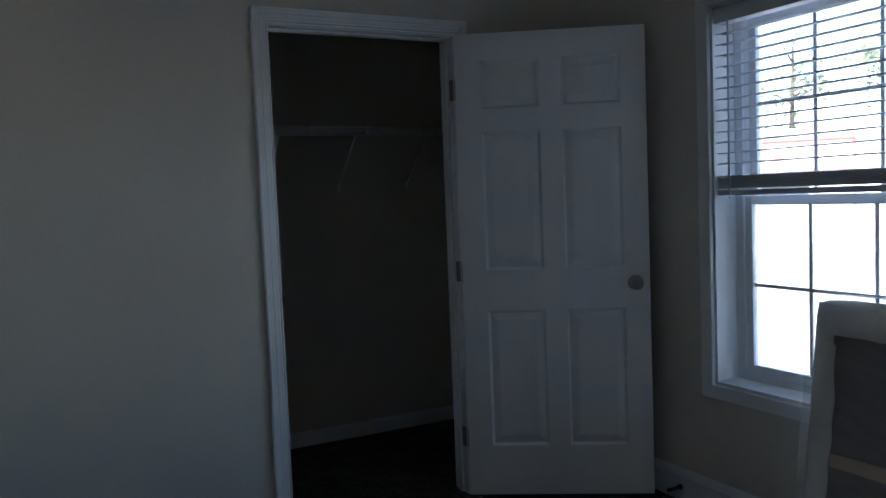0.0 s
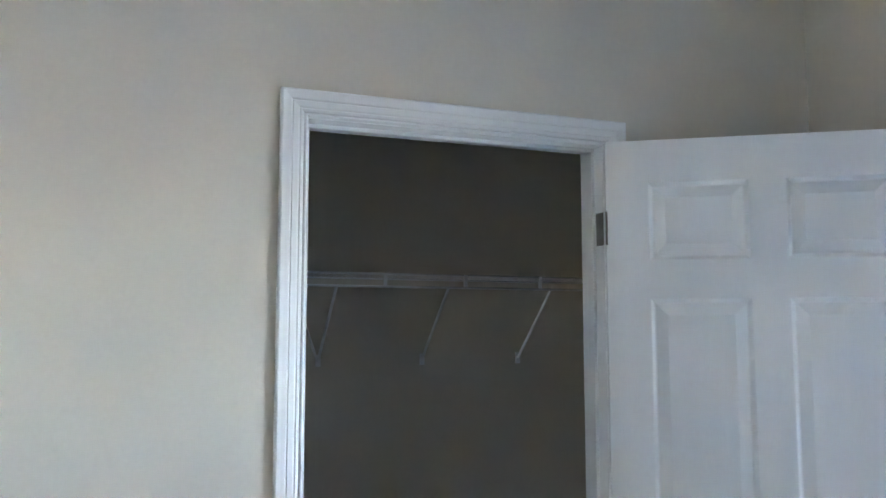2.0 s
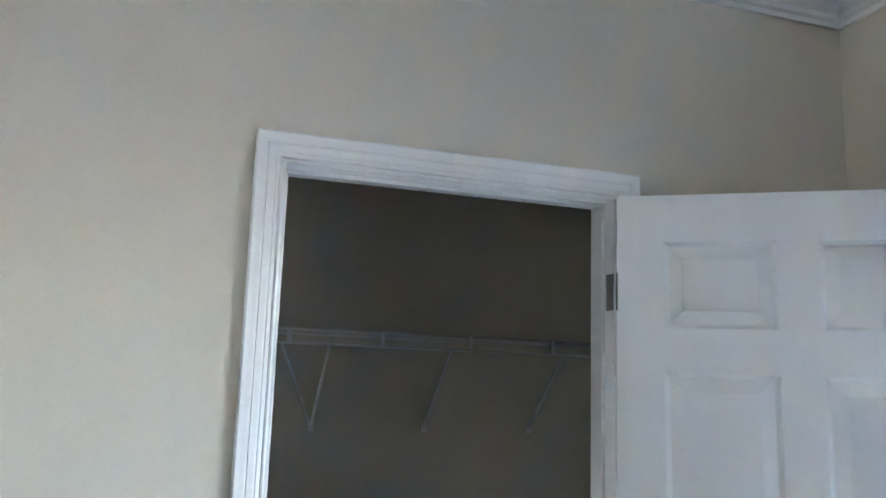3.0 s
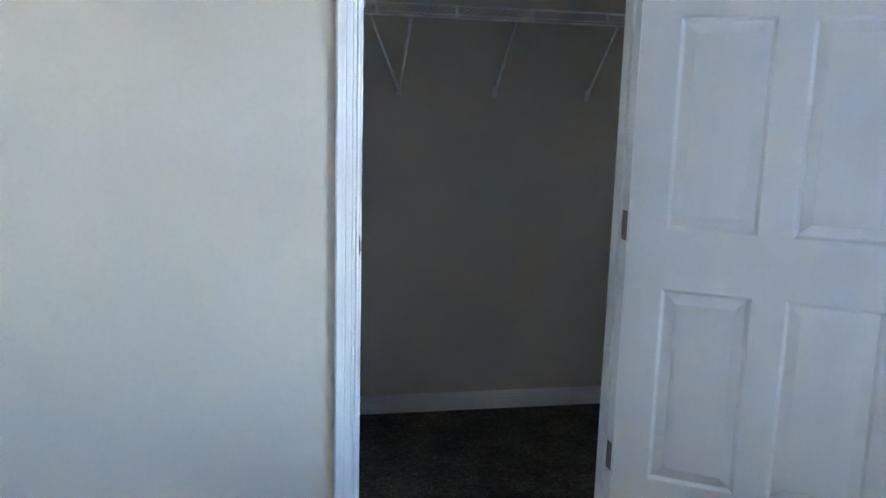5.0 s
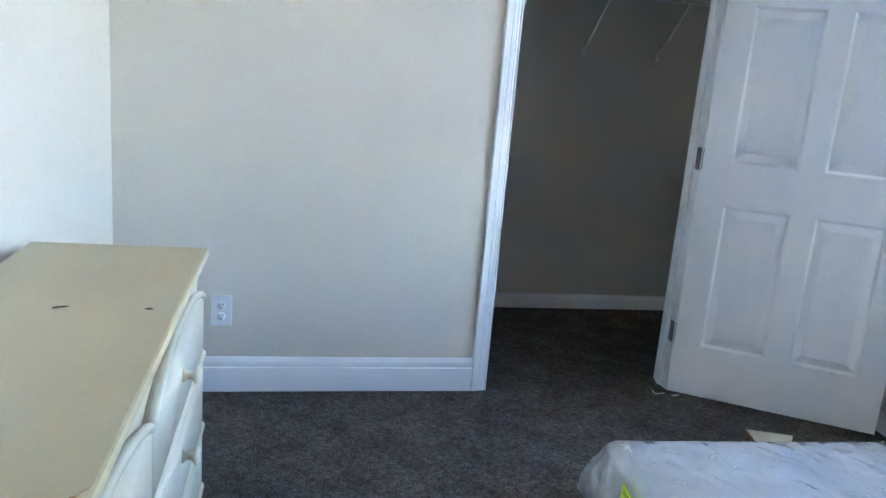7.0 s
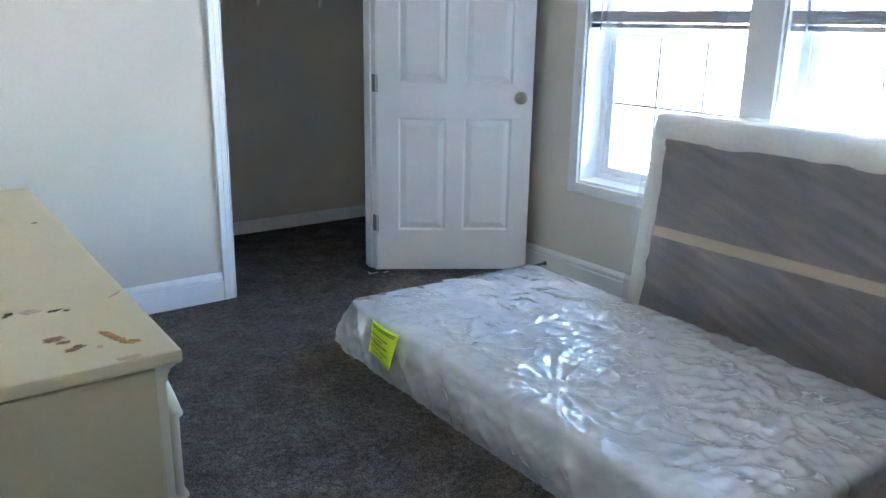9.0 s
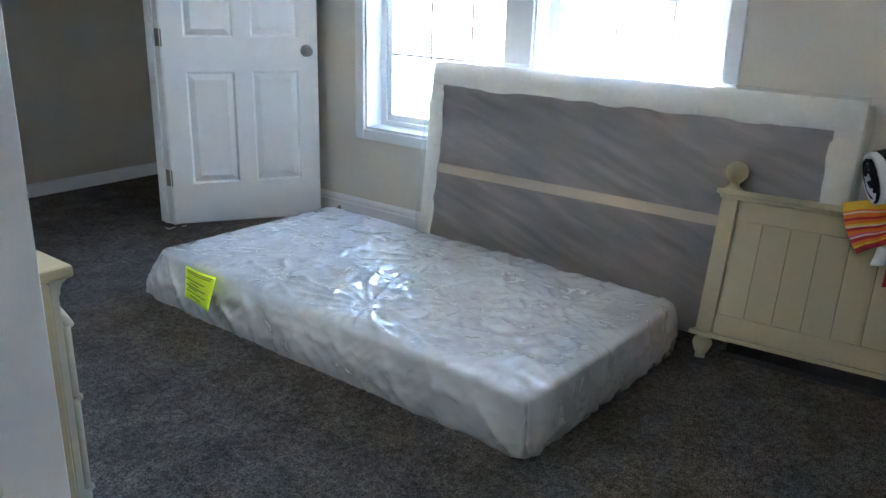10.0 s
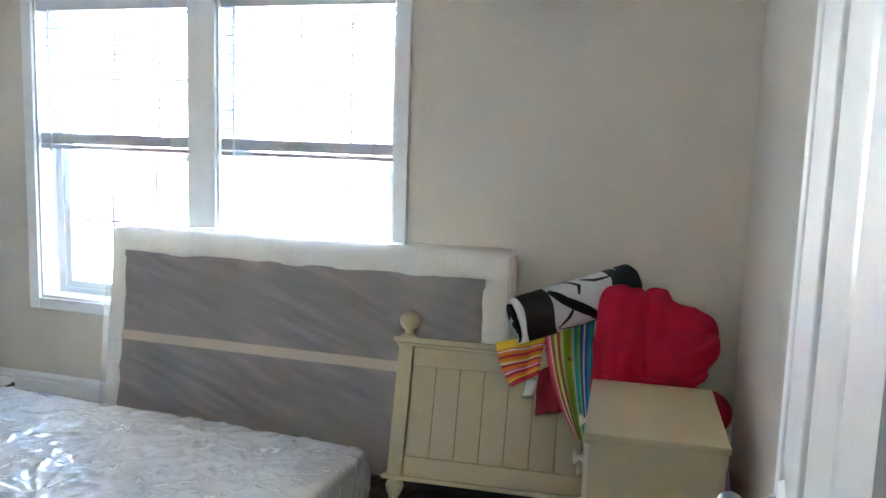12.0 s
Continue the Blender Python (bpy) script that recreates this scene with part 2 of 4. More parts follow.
OR, YE, WH, PK, RD = (0.75, 0.20, 0.02), (0.80, 0.50, 0.03), (0.75, 0.68, 0.6), (0.7, 0.10, 0.22), (0.5, 0.03, 0.04)
GR, LG, BL, TQ, BR = (0.28, 0.48, 0.03), (0.5, 0.62, 0.25), (0.02, 0.12, 0.42), (0.03, 0.33, 0.38), (0.32, 0.09, 0.02)
WARM = striped("warm_stripes", [(0, YE), (.18, OR), (.22, WH), (.25, OR), (.33, RD), (.38, OR), (.45, YE), (.49, WH), (.52, RD), (.58, OR),
                                (.66, PK), (.70, WH), (.73, RD), (.80, OR), (.86, YE), (.9, RD)], "Y")
COOL = striped("cool_stripes", [(0, RD), (.05, PK), (.09, WH), (.12, BR), (.18, LG), (.24, BR), (.30, LG), (.34, WH), (.37, GR), (.55, LG),
                                (.59, WH), (.62, TQ), (.70, GR), (.74, BL), (.80, WH), (.83, BL), (.9, TQ)])


PRINT_WHITE = material("print_white_cloth", (0.66, 0.66, 0.66), 0.9, grain=0.06, grain_size=120, bump=0.4)
PRINT_BLACK = material("print_black_cloth", (0.012, 0.012, 0.013), 0.9, grain=0.2, grain_size=120, bump=0.4)


# ---- mesh helpers ----
def bx(bm, x0, x1, y0, y1, z0, z1, bevel=0.0):
    """A box, with its edges eased when bevel is given."""
    m = Matrix.LocRotScale(((x0 + x1) / 2, (y0 + y1) / 2, (z0 + z1) / 2), None, (abs(x1 - x0), abs(y1 - y0), abs(z1 - z0)))
    made = bmesh.ops.create_cube(bm, size=1, matrix=m)["verts"]
    if bevel:
        edges = list({e for v in made for e in v.link_edges})
        bmesh.ops.bevel(bm, geom=edges, offset=bevel, segments=2, affect="EDGES", profile=0.6)
    return bm


def block(x0, x1, y0, y1, z0, z1, bevel=0.0):
    return bx(bmesh.new(), x0, x1, y0, y1, z0, z1, bevel)


def smooth(bm, angle=35):
    for f in bm.faces:
        f.smooth = True
    for e in bm.edges:
        if len(e.link_faces) == 2 and e.calc_face_angle() > radians(angle):
            e.smooth = False
    return bm


def part(name, bm, mat, parent=None, label=""):
    """Links a bmesh as one mesh object, under parent when given."""
    me = bpy.data.meshes.new(name)
    bmesh.ops.recalc_face_normals(bm, faces=bm.faces)
    bm.to_mesh(me)
    bm.free()
    me.materials.append(mat)
    ob = new(name, me)
    if parent is not None:
        ob.parent = parent
    if label:
        ob["label"] = label
    return ob


def share(name, me, parent, m):
    """Another object on the same mesh, as a part."""
    ob = new(name, me)
    ob.parent = parent
    ob.matrix_basis = m
    return ob


def lathe(profile, steps=24, m=None):
    """Turned round z: profile is (radius, height) from the bottom up."""
    bm = bmesh.new()
    rings = []
    for r, z in profile:
        if r < 1e-5:
            rings.append([bm.verts.new((0, 0, z))])
        else:
            rings.append([bm.verts.new((r * math.cos(2 * math.pi * i / steps), r * math.sin(2 * math.pi * i / steps), z)) for i in range(steps)])
    for a, b in zip(rings, rings[1:]):
        for i in range(steps):
            j = (i + 1) % steps
            q = [a[i % len(a)], a[j % len(a)], b[j % len(b)], b[i % len(b)]]
            q = list(dict.fromkeys(q))
            if len(q) > 2:
                bm.faces.new(q)
    for r in (rings[0], rings[-1]):
        if len(r) > 2:
            bm.faces.new(r)
    if m is not None:
        bm.transform(m)
    return smooth(bm)


def sweep(profile, a, b, out, cut0=0.0, cut1=0.0):
    """A moulding from a to b on a wall; profile is (off the wall, up). cut: mitre per metre off the wall at each end."""
    bm = bmesh.new()
    a, b, out = Vector(a), Vector(b), Vector(out)
    along = (b - a).normalized()
    r0 = [bm.verts.new(a + out * v + Vector((0, 0, u)) + along * cut0 * v) for v, u in profile]
    r1 = [bm.verts.new(b + out * v + Vector((0, 0, u)) - along * cut1 * v) for v, u in profile]
    n = len(profile)
    for i in range(n):
        j = (i + 1) % n
        bm.faces.new((r0[i], r0[j], r1[j], r1[i]))
    bm.faces.new(r0)
    bm.faces.new(list(reversed(r1)))
    return bm


def rod(points, r, sides=6):
    """A round bar bent along points, in one skin."""
    bm = bmesh.new()
    pts = [Vector(p) for p in points]
    closed = (pts[0] - pts[-1]).length < 1e-6
    rings = []
    for i, p in enumerate(pts):
        a = pts[i - 1] if i else (pts[-2] if closed else p)
        b = pts[i + 1] if i + 1 < len(pts) else (pts[1] if closed else p)
        t = (b - a).normalized()
        u = t.cross(Vector((0.31, 0.17, 0.94)) if abs(t.z) < 0.9 else Vector((1, 0.2, 0))).normalized()
        w = t.cross(u)
        rings.append([bm.verts.new(p + (u * math.cos(2 * math.pi * k / sides) + w * math.sin(2 * math.pi * k / sides)) * r) for k in range(sides)])
    for a, b in zip(rings, rings[1:]):
        for k in range(sides):
            bm.faces.new((a[k], a[(k + 1) % sides], b[(k + 1) % sides], b[k]))
    bm.faces.new(rings[0])
    bm.faces.new(rings[-1])
    return smooth(bm, 70)


def thing(name, m, label, category, group="", kind=""):
    ob = new(name)
    ob.empty_display_size = 0.1
    ob.matrix_basis = m
    return tagged(ob, label, category, group, kind)


# ---- plan, in metres: closet wall y = 0, window wall x = XW, entry wall x = XL, back wall y = YB ----
XW, XL, YB, TH, HC = 1.56, -1.46, -4.16, 0.115, 2.73
YC = 1.13            # closet's back wall
XO = 0.815           # closet opening from x = 0 to XO
HO = 2.046           # door openings' height
D0, D1 = -4.03, -3.216   # entry opening along y
WINS = ((-1.665, -0.768), (-2.702, -1.812))   # the two window openings along y
WZ0, WZ1 = 0.545, 2.06
XE = XW + 0.20       # outer face of the window wall
J = 0.019            # jamb boards


def structure(name, bm, mat, label):
    return tagged(part(name, bm, mat), label, name.split("_")[0], kind="structure")


def build_shell():
    bm = block(XL - TH, -J, 0, TH, 0, HC)
    bx(bm, XO + J, XW, 0, TH, 0, HC)
    bx(bm, -J, XO + J, 0, TH, HO + J, HC)
    structure("wall_north", bm, WALL, "warm off-white painted wall with the closet doorway")
    bm = block(XL - TH, XL, YB, D0 - J, 0, HC)
    bx(bm, XL - TH, XL, D1 + J, 0, 0, HC)
    bx(bm, XL - TH, XL, D0 - J, D1 + J, HO + J, HC)
    structure("wall_west", bm, WALL, "warm off-white painted wall with the entry doorway")
    structure("wall_south", block(-2.9, XE, YB - TH, YB, 0, HC), WALL, "warm off-white painted plain wall behind nightstand")
    (a0, a1), (b0, b1) = WINS
    bm = block(XW, XE, a1, YC + TH, 0, HC)
    bx(bm, XW, XE, YB, b0, 0, HC)
    bx(bm, XW, XE, b1, a0, 0, HC)
    bx(bm, XW, XE, b0, b1, 0, WZ0)
    bx(bm, XW, XE, a0, a1, 0, WZ0)
    bx(bm, XW, XE, b0, b1, WZ1, HC)
    bx(bm, XW, XE, a0, a1, WZ1, HC)
    structure("wall_east", bm, WALL, "warm off-white painted wall with paired windows")
    structure("wall_closet_back", block(XL - TH, XW, YC, YC + TH, 0, HC), WALL, "off-white painted back wall of the closet")
    structure("wall_closet_side", block(XL - TH, XL, TH, YC, 0, HC), WALL, "off-white painted side wall of the closet")
    # two unseen walls, added to shut sun and sky out of the hallway
    structure("wall_hall", block(-2.9, -2.9 + TH, YB, -1.9, 0, HC), WALL, "unseen off-white hallway wall, added to keep daylight out")
    structure("wall_hall_end", block(-2.9 + TH, XL - TH, -1.9, -1.9 + TH, 0, HC), WALL, "unseen off-white hallway end wall, added to keep daylight out")
    structure("ceiling", block(-2.9, XE, YB - TH, YC + TH, HC, HC + 0.12), CEIL, "white painted flat ceiling")
    # unseen roof, added to cover the rooms and cast the house's shade outside
    bm = bmesh.new()
    for i in range(2):
        bx(bm, -3.3, 2.05, -5.0 + 0.0, 2.0, HC + 0.125 + i * 0.09, HC + 0.21 + i * 0.09)
    structure("roof", bm, ROOF, "unseen low grey roof with eaves, added to cast house shade")
    structure("floor", block(-2.9, XE, YB - TH, YC + TH, -0.2, 0), CARPET, "dark grey cut-pile carpet, slightly worn")


build_shell()

BASE = [(0, 0), (0.016, 0), (0.016, 0.098), (0.009, 0.101), (0.009, 0.106), (0.014, 0.109), (0.013, 0.122), (0.007, 0.134), (0.004, 0.140), (0, 0.140)]
CROWN = [(0, 0), (0.010, 0.0), (0.012, 0.014), (0.020, 0.020), (0.024, 0.034), (0.050, 0.052), (0.066, 0.072), (0.078, 0.076), (0.084, 0.088), (0.096, 0.090), (0.096, 0.099), (0, 0.099)]
for a, b, out, c0, c1 in (
        ((XL, 0, 0), (-0.069, 0, 0), (0, -1, 0), 1, 0), ((XO + 0.069, 0, 0), (XW, 0, 0), (0, -1, 0), 0, 1),
        ((XW, 0, 0), (XW, YB, 0), (-1, 0, 0), 1, 1), ((XW, YB, 0), (XL, YB, 0), (0, 1, 0), 1, 0),
        ((XL, D1 + 0.069, 0), (XL, 0, 0), (1, 0, 0), 0, 1),
        ((XL, YC, 0), (XW, YC, 0), (0, -1, 0), 0, 1), ((XW, YC, 0), (XW, TH, 0), (-1, 0, 0), 1, 0)):
    low = 0.58 if a[1] == YC else 1.0      # the closet has a lower board
    structure("baseboard", sweep([(v, u * low) for v, u in BASE], a, b, out, c0, c1), TRIM, "white painted moulded baseboard along the carpet")
for a, b, out in (((XL, 0, HC - 0.1), (XW, 0, HC - 0.1), (0, -1, 0)), ((XW, 0, HC - 0.1), (XW, YB, HC - 0.1), (-1, 0, 0)),
                  ((XW, YB, HC - 0.1), (XL, YB, HC - 0.1), (0, 1, 0)), ((XL, YB, HC - 0.1), (XL, 0, HC - 0.1), (1, 0, 0))):
    structure("trim", sweep(CROWN, a, b, out, 1, 1), TRIM, "white painted crown moulding below the ceiling")

CASE = [(u * 0.9, v) for u, v in [(0.003, 0), (0.003, 0.009), (0.007, 0.011), (0.011, 0.0095), (0.013, 0.006), (0.016, 0.011), (0.022, 0.013), (0.025, 0.0112),
        (0.029, 0.013), (0.043, 0.0150), (0.045, 0.0125), (0.049, 0.0160), (0.060, 0.0172), (0.070, 0.019), (0.075, 0.0165), (0.076, 0)]]


def casing_leg(kind, w, h):
    """One leg of a door casing round an opening 0..w by 0..h, in x and z, standing off towards -y."""
    bm = bmesh.new()
    ends = []
    for u, v in CASE:
        p = [(-u, -v, 0), (-u, -v, h + u), (w + u, -v, h + u), (w + u, -v, 0)]
        k = {"left": 0, "head": 1, "right": 2}[kind]
        ends.append((bm.verts.new(p[k]), bm.verts.new(p[k + 1])))
    n = len(ends)
    for i in range(n):
        j = (i + 1) % n
        bm.faces.new((ends[i][0], ends[j][0], ends[j][1], ends[i][1]))
    bm.faces.new([e[0] for e in ends])
    bm.faces.new([e[1] for e in ends])
    return bm


def door_frame(name, m, w, h, label, both=False):
    """Jambs, stops and casing for an opening 0..w in x; the wall goes from y = 0 to y = TH."""
    f = thing(name, m, label, "door frame", kind="structure")
    for k in ("left", "head", "right"):
        part("casing", casing_leg(k, w, h), TRIM, f)
    part("jamb", block(-J, 0, -0.002, TH + 0.002, 0, h), TRIM, f)
    part("jamb", block(w, w + J, -0.002, TH + 0.002, 0, h), TRIM, f)
    part("head_jamb", block(-J, w + J, -0.002, TH + 0.002, h, h + J), TRIM, f)
    part("door_stop", block(0, 0.011, 0.042, 0.075, 0, h - 0.011, 0.003), TRIM, f)
    part("door_stop", block(w - 0.011, w, 0.042, 0.075, 0, h - 0.011, 0.003), TRIM, f)
    part("door_stop", block(0, w, 0.042, 0.075, h - 0.011, h, 0.003), TRIM, f)
    return f


cf = door_frame("door_frame_1", pose(0, 0, 0), XO, HO, "white painted moulded closet door frame with mitred casing")
ef = door_frame("door_frame_2", pose(XL, D0, 0, 0, 0, 90), D1 - D0, HO, "white painted moulded entry door frame")


def strike_plate(f, x, face, z=0.96):
    bm = block(x, x + face * 0.002, 0.0, 0.034, z - 0.03, z + 0.03)
    bx(bm, x, x + face * 0.004, -0.010, 0.004, z - 0.017, z + 0.017, 0.001)
    part("strike_plate", bm, LATCH, f, "tarnished steel strike plate")


strike_plate(cf, 0.0, 1)
strike_plate(ef, D1 - D0, -1, 0.89)

# ---- doors ----
DW, DH, DT = 0.81, 2.03, 0.035


def six_panel_face(bm, y, inward):
    """One moulded face: stiles and rails flat, six fields with ogee and raised middle."""
    xs = [0, 0.106, 0.360, 0.450, 0.704, DW]
    zs = [0, 0.221, 0.827, 1.004, 1.607, 1.707, 1.916, DH]
    rings = [(0, 0), (0.0025, 0.0012), (0.010, 0.0105), (0.014, 0.0115), (0.043, 0.0022), (0.045, 0.002)]
    grid = [[bm.verts.new((x, y, z)) for z in zs] for x in xs]
    for i in range(5):
        for k in range(7):
            corner = [grid[i][k], grid[i + 1][k], grid[i + 1][k + 1], grid[i][k + 1]]
            if i in (1, 3) and k in (1, 3, 5):
                last = corner
                for inset, deep in rings[1:]:
                    yy = y + inward * deep
                    nxt = [bm.verts.new(p) for p in ((xs[i] + inset, yy, zs[k] + inset), (xs[i + 1] - inset, yy, zs[k] + inset),
                                                     (xs[i + 1] - inset, yy, zs[k + 1] - inset), (xs[i] + inset, yy, zs[k + 1] - inset))]
                    for a in range(4):
                        b = (a + 1) % 4
                        bm.faces.new((last[a], last[b], nxt[b], nxt[a]))
                    last = nxt
                bm.faces.new(last)
            else:
                bm.faces.new(corner)
    rim = [grid[i][0] for i in range(6)] + [grid[5][k] for k in range(1, 8)] + [grid[i][7] for i in range(4, -1, -1)] + [grid[0][k] for k in range(6, 0, -1)]
    return rim


KNOB_PROFILE = [(0.0, 0.0), (0.032, 0.0), (0.033, 0.004), (0.029, 0.009), (0.016, 0.013), (0.011, 0.018), (0.011, 0.030), (0.016, 0.034), (0.024, 0.040),
                (0.0275, 0.049), (0.0265, 0.058), (0.021, 0.065), (0.012, 0.068), (0.0, 0.0685)]


def panel_door(name, m, label, left_hinged=True):
    bm = bmesh.new()
    r0 = six_panel_face(bm, 0.0, 1)
    r1 = six_panel_face(bm, DT, -1)
    for i in range(len(r0)):
        j = (i + 1) % len(r0)
        bm.faces.new((r0[i], r0[j], r1[j], r1[i]))
    d = part(name, bm, DOOR)
    d.matrix_basis = m
    tagged(d, label, "door", kind="structure")
    s, e = (DW - 0.062, 0.0) if left_hinged else (0.062, DW)
    part("door_knob", lathe(KNOB_PROFILE, 28, pose(s, 0, 0.935, 90)), STEEL, d, "round brushed steel door knob")
    part("door_knob", lathe(KNOB_PROFILE, 28, pose(s, DT, 0.935, -90)), STEEL, d, "round brushed steel door knob")
    le = DW if left_hinged else 0.0
    part("latch_plate", block(le - 0.001, le + 0.001, 0.005, 0.030, 0.90, 0.965), STEEL, d)
    for z in (0.25, 1.0, 1.80):
        bm = rod([(e, DT + 0.005, z - 0.045), (e, DT + 0.005, z + 0.045)], 0.006, 10)
        bx(bm, e - 0.0015, e + 0.0015, 0.004, DT + 0.004, z - 0.044, z + 0.044)
        part("hinge", bm, HINGE, d, "dull steel butt hinge")
    return d


panel_door("door_1", pose(0.800, -0.044, 0.015, 0, 0, -32.8), "white six-panel closet door standing wide open")
for z in (0.265, 1.015, 1.815):
    part("hinge_leaf", block(XO - 0.0025, XO - 0.0005, -0.001, 0.034, z - 0.045, z + 0.045), HINGE, cf, "dull steel hinge leaf on the jamb")
panel_door("door_2", pose(XL + 0.012, -3.995, 0.015, 0, 0, -5) @ pose(DW, 0, 0, 0, 0, 180), "white six-panel entry door open against wall", left_hinged=False)


# ---- windows ----
def window(name, y0, y1, m_label):
    w = thing(name, pose(XW, y1, WZ0, 0, 0, -90), m_label, "window", kind="structure")
    W, H = y1 - y0, WZ1 - WZ0       # local: x along the wall, y outwards, z up
    d0, d1 = 0.115, 0.195
    for nm, b in (("jamb_liner", (0, 0.012, 0, d0, 0, H)), ("jamb_liner", (W - 0.012, W, 0, d0, 0, H)), ("head_liner", (0.012, W - 0.012, 0, d0, H - 0.012, H)),
                  ("window_sill", (0.012, W - 0.012, -0.004, d0, 0, 0.014))):
        part(nm, block(*b), TRIM, w)
    fr = part("window_frame", block(0, 0.05, d0, d1, 0, H, 0.003), VINYL, w)
    for b in ((W - 0.05, W, d0, d1, 0, H), (0.05, W - 0.05, d0, d1, 0, 0.04), (0.05, W - 0.05, d0, d1, H - 0.04, H)):
        part("frame_member", block(*b, 0.003), VINYL, fr)
    mid = 0.742
    for nm, z0, z1, yy in (("lower_sash", 0.04, mid + 0.02, d0 + 0.012), ("upper_sash", mid - 0.02, H - 0.04, d0 + 0.045)):
        s = part(nm, block(0.05, 0.082, yy, yy + 0.028, z0, z1, 0.002), VINYL, w)
        for b in ((W - 0.082, W - 0.05, yy, yy + 0.028, z0, z1), (0.082, W - 0.082, yy, yy + 0.028, z0, z0 + 0.036), (0.082, W - 0.082, yy, yy + 0.028, z1 - 0.036, z1)):
            part("sash_member", block(*b, 0.002), VINYL, s)
        for k in (1, 2):
            xm = 0.080 + 0.262 * k
            part("muntin", block(xm - 0.007, xm + 0.007, yy + 0.010, yy + 0.018, z0 + 0.036, z1 - 0.036), MUNTIN, s)
        zc = 0.402 if nm == "lower_sash" else 1.125
        part("muntin", block(0.082, W - 0.082, yy + 0.009, yy + 0.017, zc - 0.007, zc + 0.007), MUNTIN, s)
        g = part("pane", block(0.082, W - 0.082, yy + 0.012, yy + 0.015, z0 + 0.036, z1 - 0.036), GLASS, s)
        g.visible_shadow = False
    bm = block(W / 2 - 0.13, W / 2 - 0.085, d0 + 0.004, d0 + 0.012, 0.052, 0.066, 0.002)
    part("sash_lift", bm, VINYL, w)
    return w


for i, (y0, y1) in enumerate(WINS):
    window(f"window_{i + 1}", y0, y1, "white vinyl double-hung window with gridded sashes")


def window_casing():
    f = thing("window_trim", pose(XW, 0, 0), "white painted flat trim around the paired windows", "trim", kind="structure")
    ya, yb = WINS[0][1], WINS[1][0]
    t = 0.018
    part("trim_board", block(-t, 0, ya, ya + 0.06, WZ0 - 0.055, WZ1 + 0.06, 0.003), TRIM, f)
    part("trim_board", block(-t, 0, yb - 0.06, yb, WZ0 - 0.055, WZ1 + 0.06, 0.003), TRIM, f)
    part("trim_board", block(-t, 0, WINS[1][1], WINS[0][0], WZ0, WZ1, 0.003), TRIM, f)
    part("trim_board", block(-t, 0, yb, ya, WZ1, WZ1 + 0.06, 0.003), TRIM, f)
    part("trim_board", block(-t, 0, yb, ya, WZ0 - 0.055, WZ0, 0.003), TRIM, f)


window_casing()


def slat_mesh(w):
    """One curved blind slat."""
    bm = bmesh.new()
    rows = []
    for j in range(5):
        a = j / 4 - 0.5
        rows.append([bm.verts.new((x, a * 0.046, 0.004 - 0.016 * a * a)) for x in (0, w)])
    for a, b in zip(rows, rows[1:]):
        bm.faces.new((a[0], a[1], b[1], b[0]))
    ext = bmesh.ops.extrude_face_region(bm, geom=list(bm.faces))["geom"]
    bmesh.ops.translate(bm, vec=(0, 0, 0.0025), verts=[v for v in ext if isinstance(v, bmesh.types.BMVert)])
    return smooth(bm, 40)


def blind(y0, y1):
    W = y1 - y0 - 0.034
    b = thing("window_blind", pose(XW + 0.034, y1 - 0.017, 0, 0, 0, -90), "white slatted blind raised halfway up the window", "blind", "blinds in the windows")
    part("head_rail", block(0, W, -0.03, 0.03, 1.985, 2.045, 0.003), BLIND, b)
    part("bottom_rail", block(0, W, -0.025, 0.025, 1.312, 1.334, 0.004), BLIND, b)
    first = part("slat", slat_mesh(W), BLIND, b)
    first.location = (0, 0, 1.338)
    for k in range(9):
        share("slat", first.data, b, pose(0, 0.001 * ((k * 7) % 3 - 1), 1.338 + 0.0052 * (k + 1)))
    for k in range(14):
        share("slat", first.data, b, pose(0, 0, 1.435 + 0.0425 * k, 3))
    for x in (0.10, W - 0.10):
        for yy in (-0.024, 0.024):
            part("ladder_cord", rod([(x, yy, 1.33), (x, yy, 1.99)], 0.0012, 5), BLIND, b)
    part("tilt_wand", rod([(0.075, -0.036, 1.99), (0.075, -0.038, 1.30)], 0.004, 8), BLIND, b)
    return b


for y0, y1 in WINS:
    blind(y0, y1)


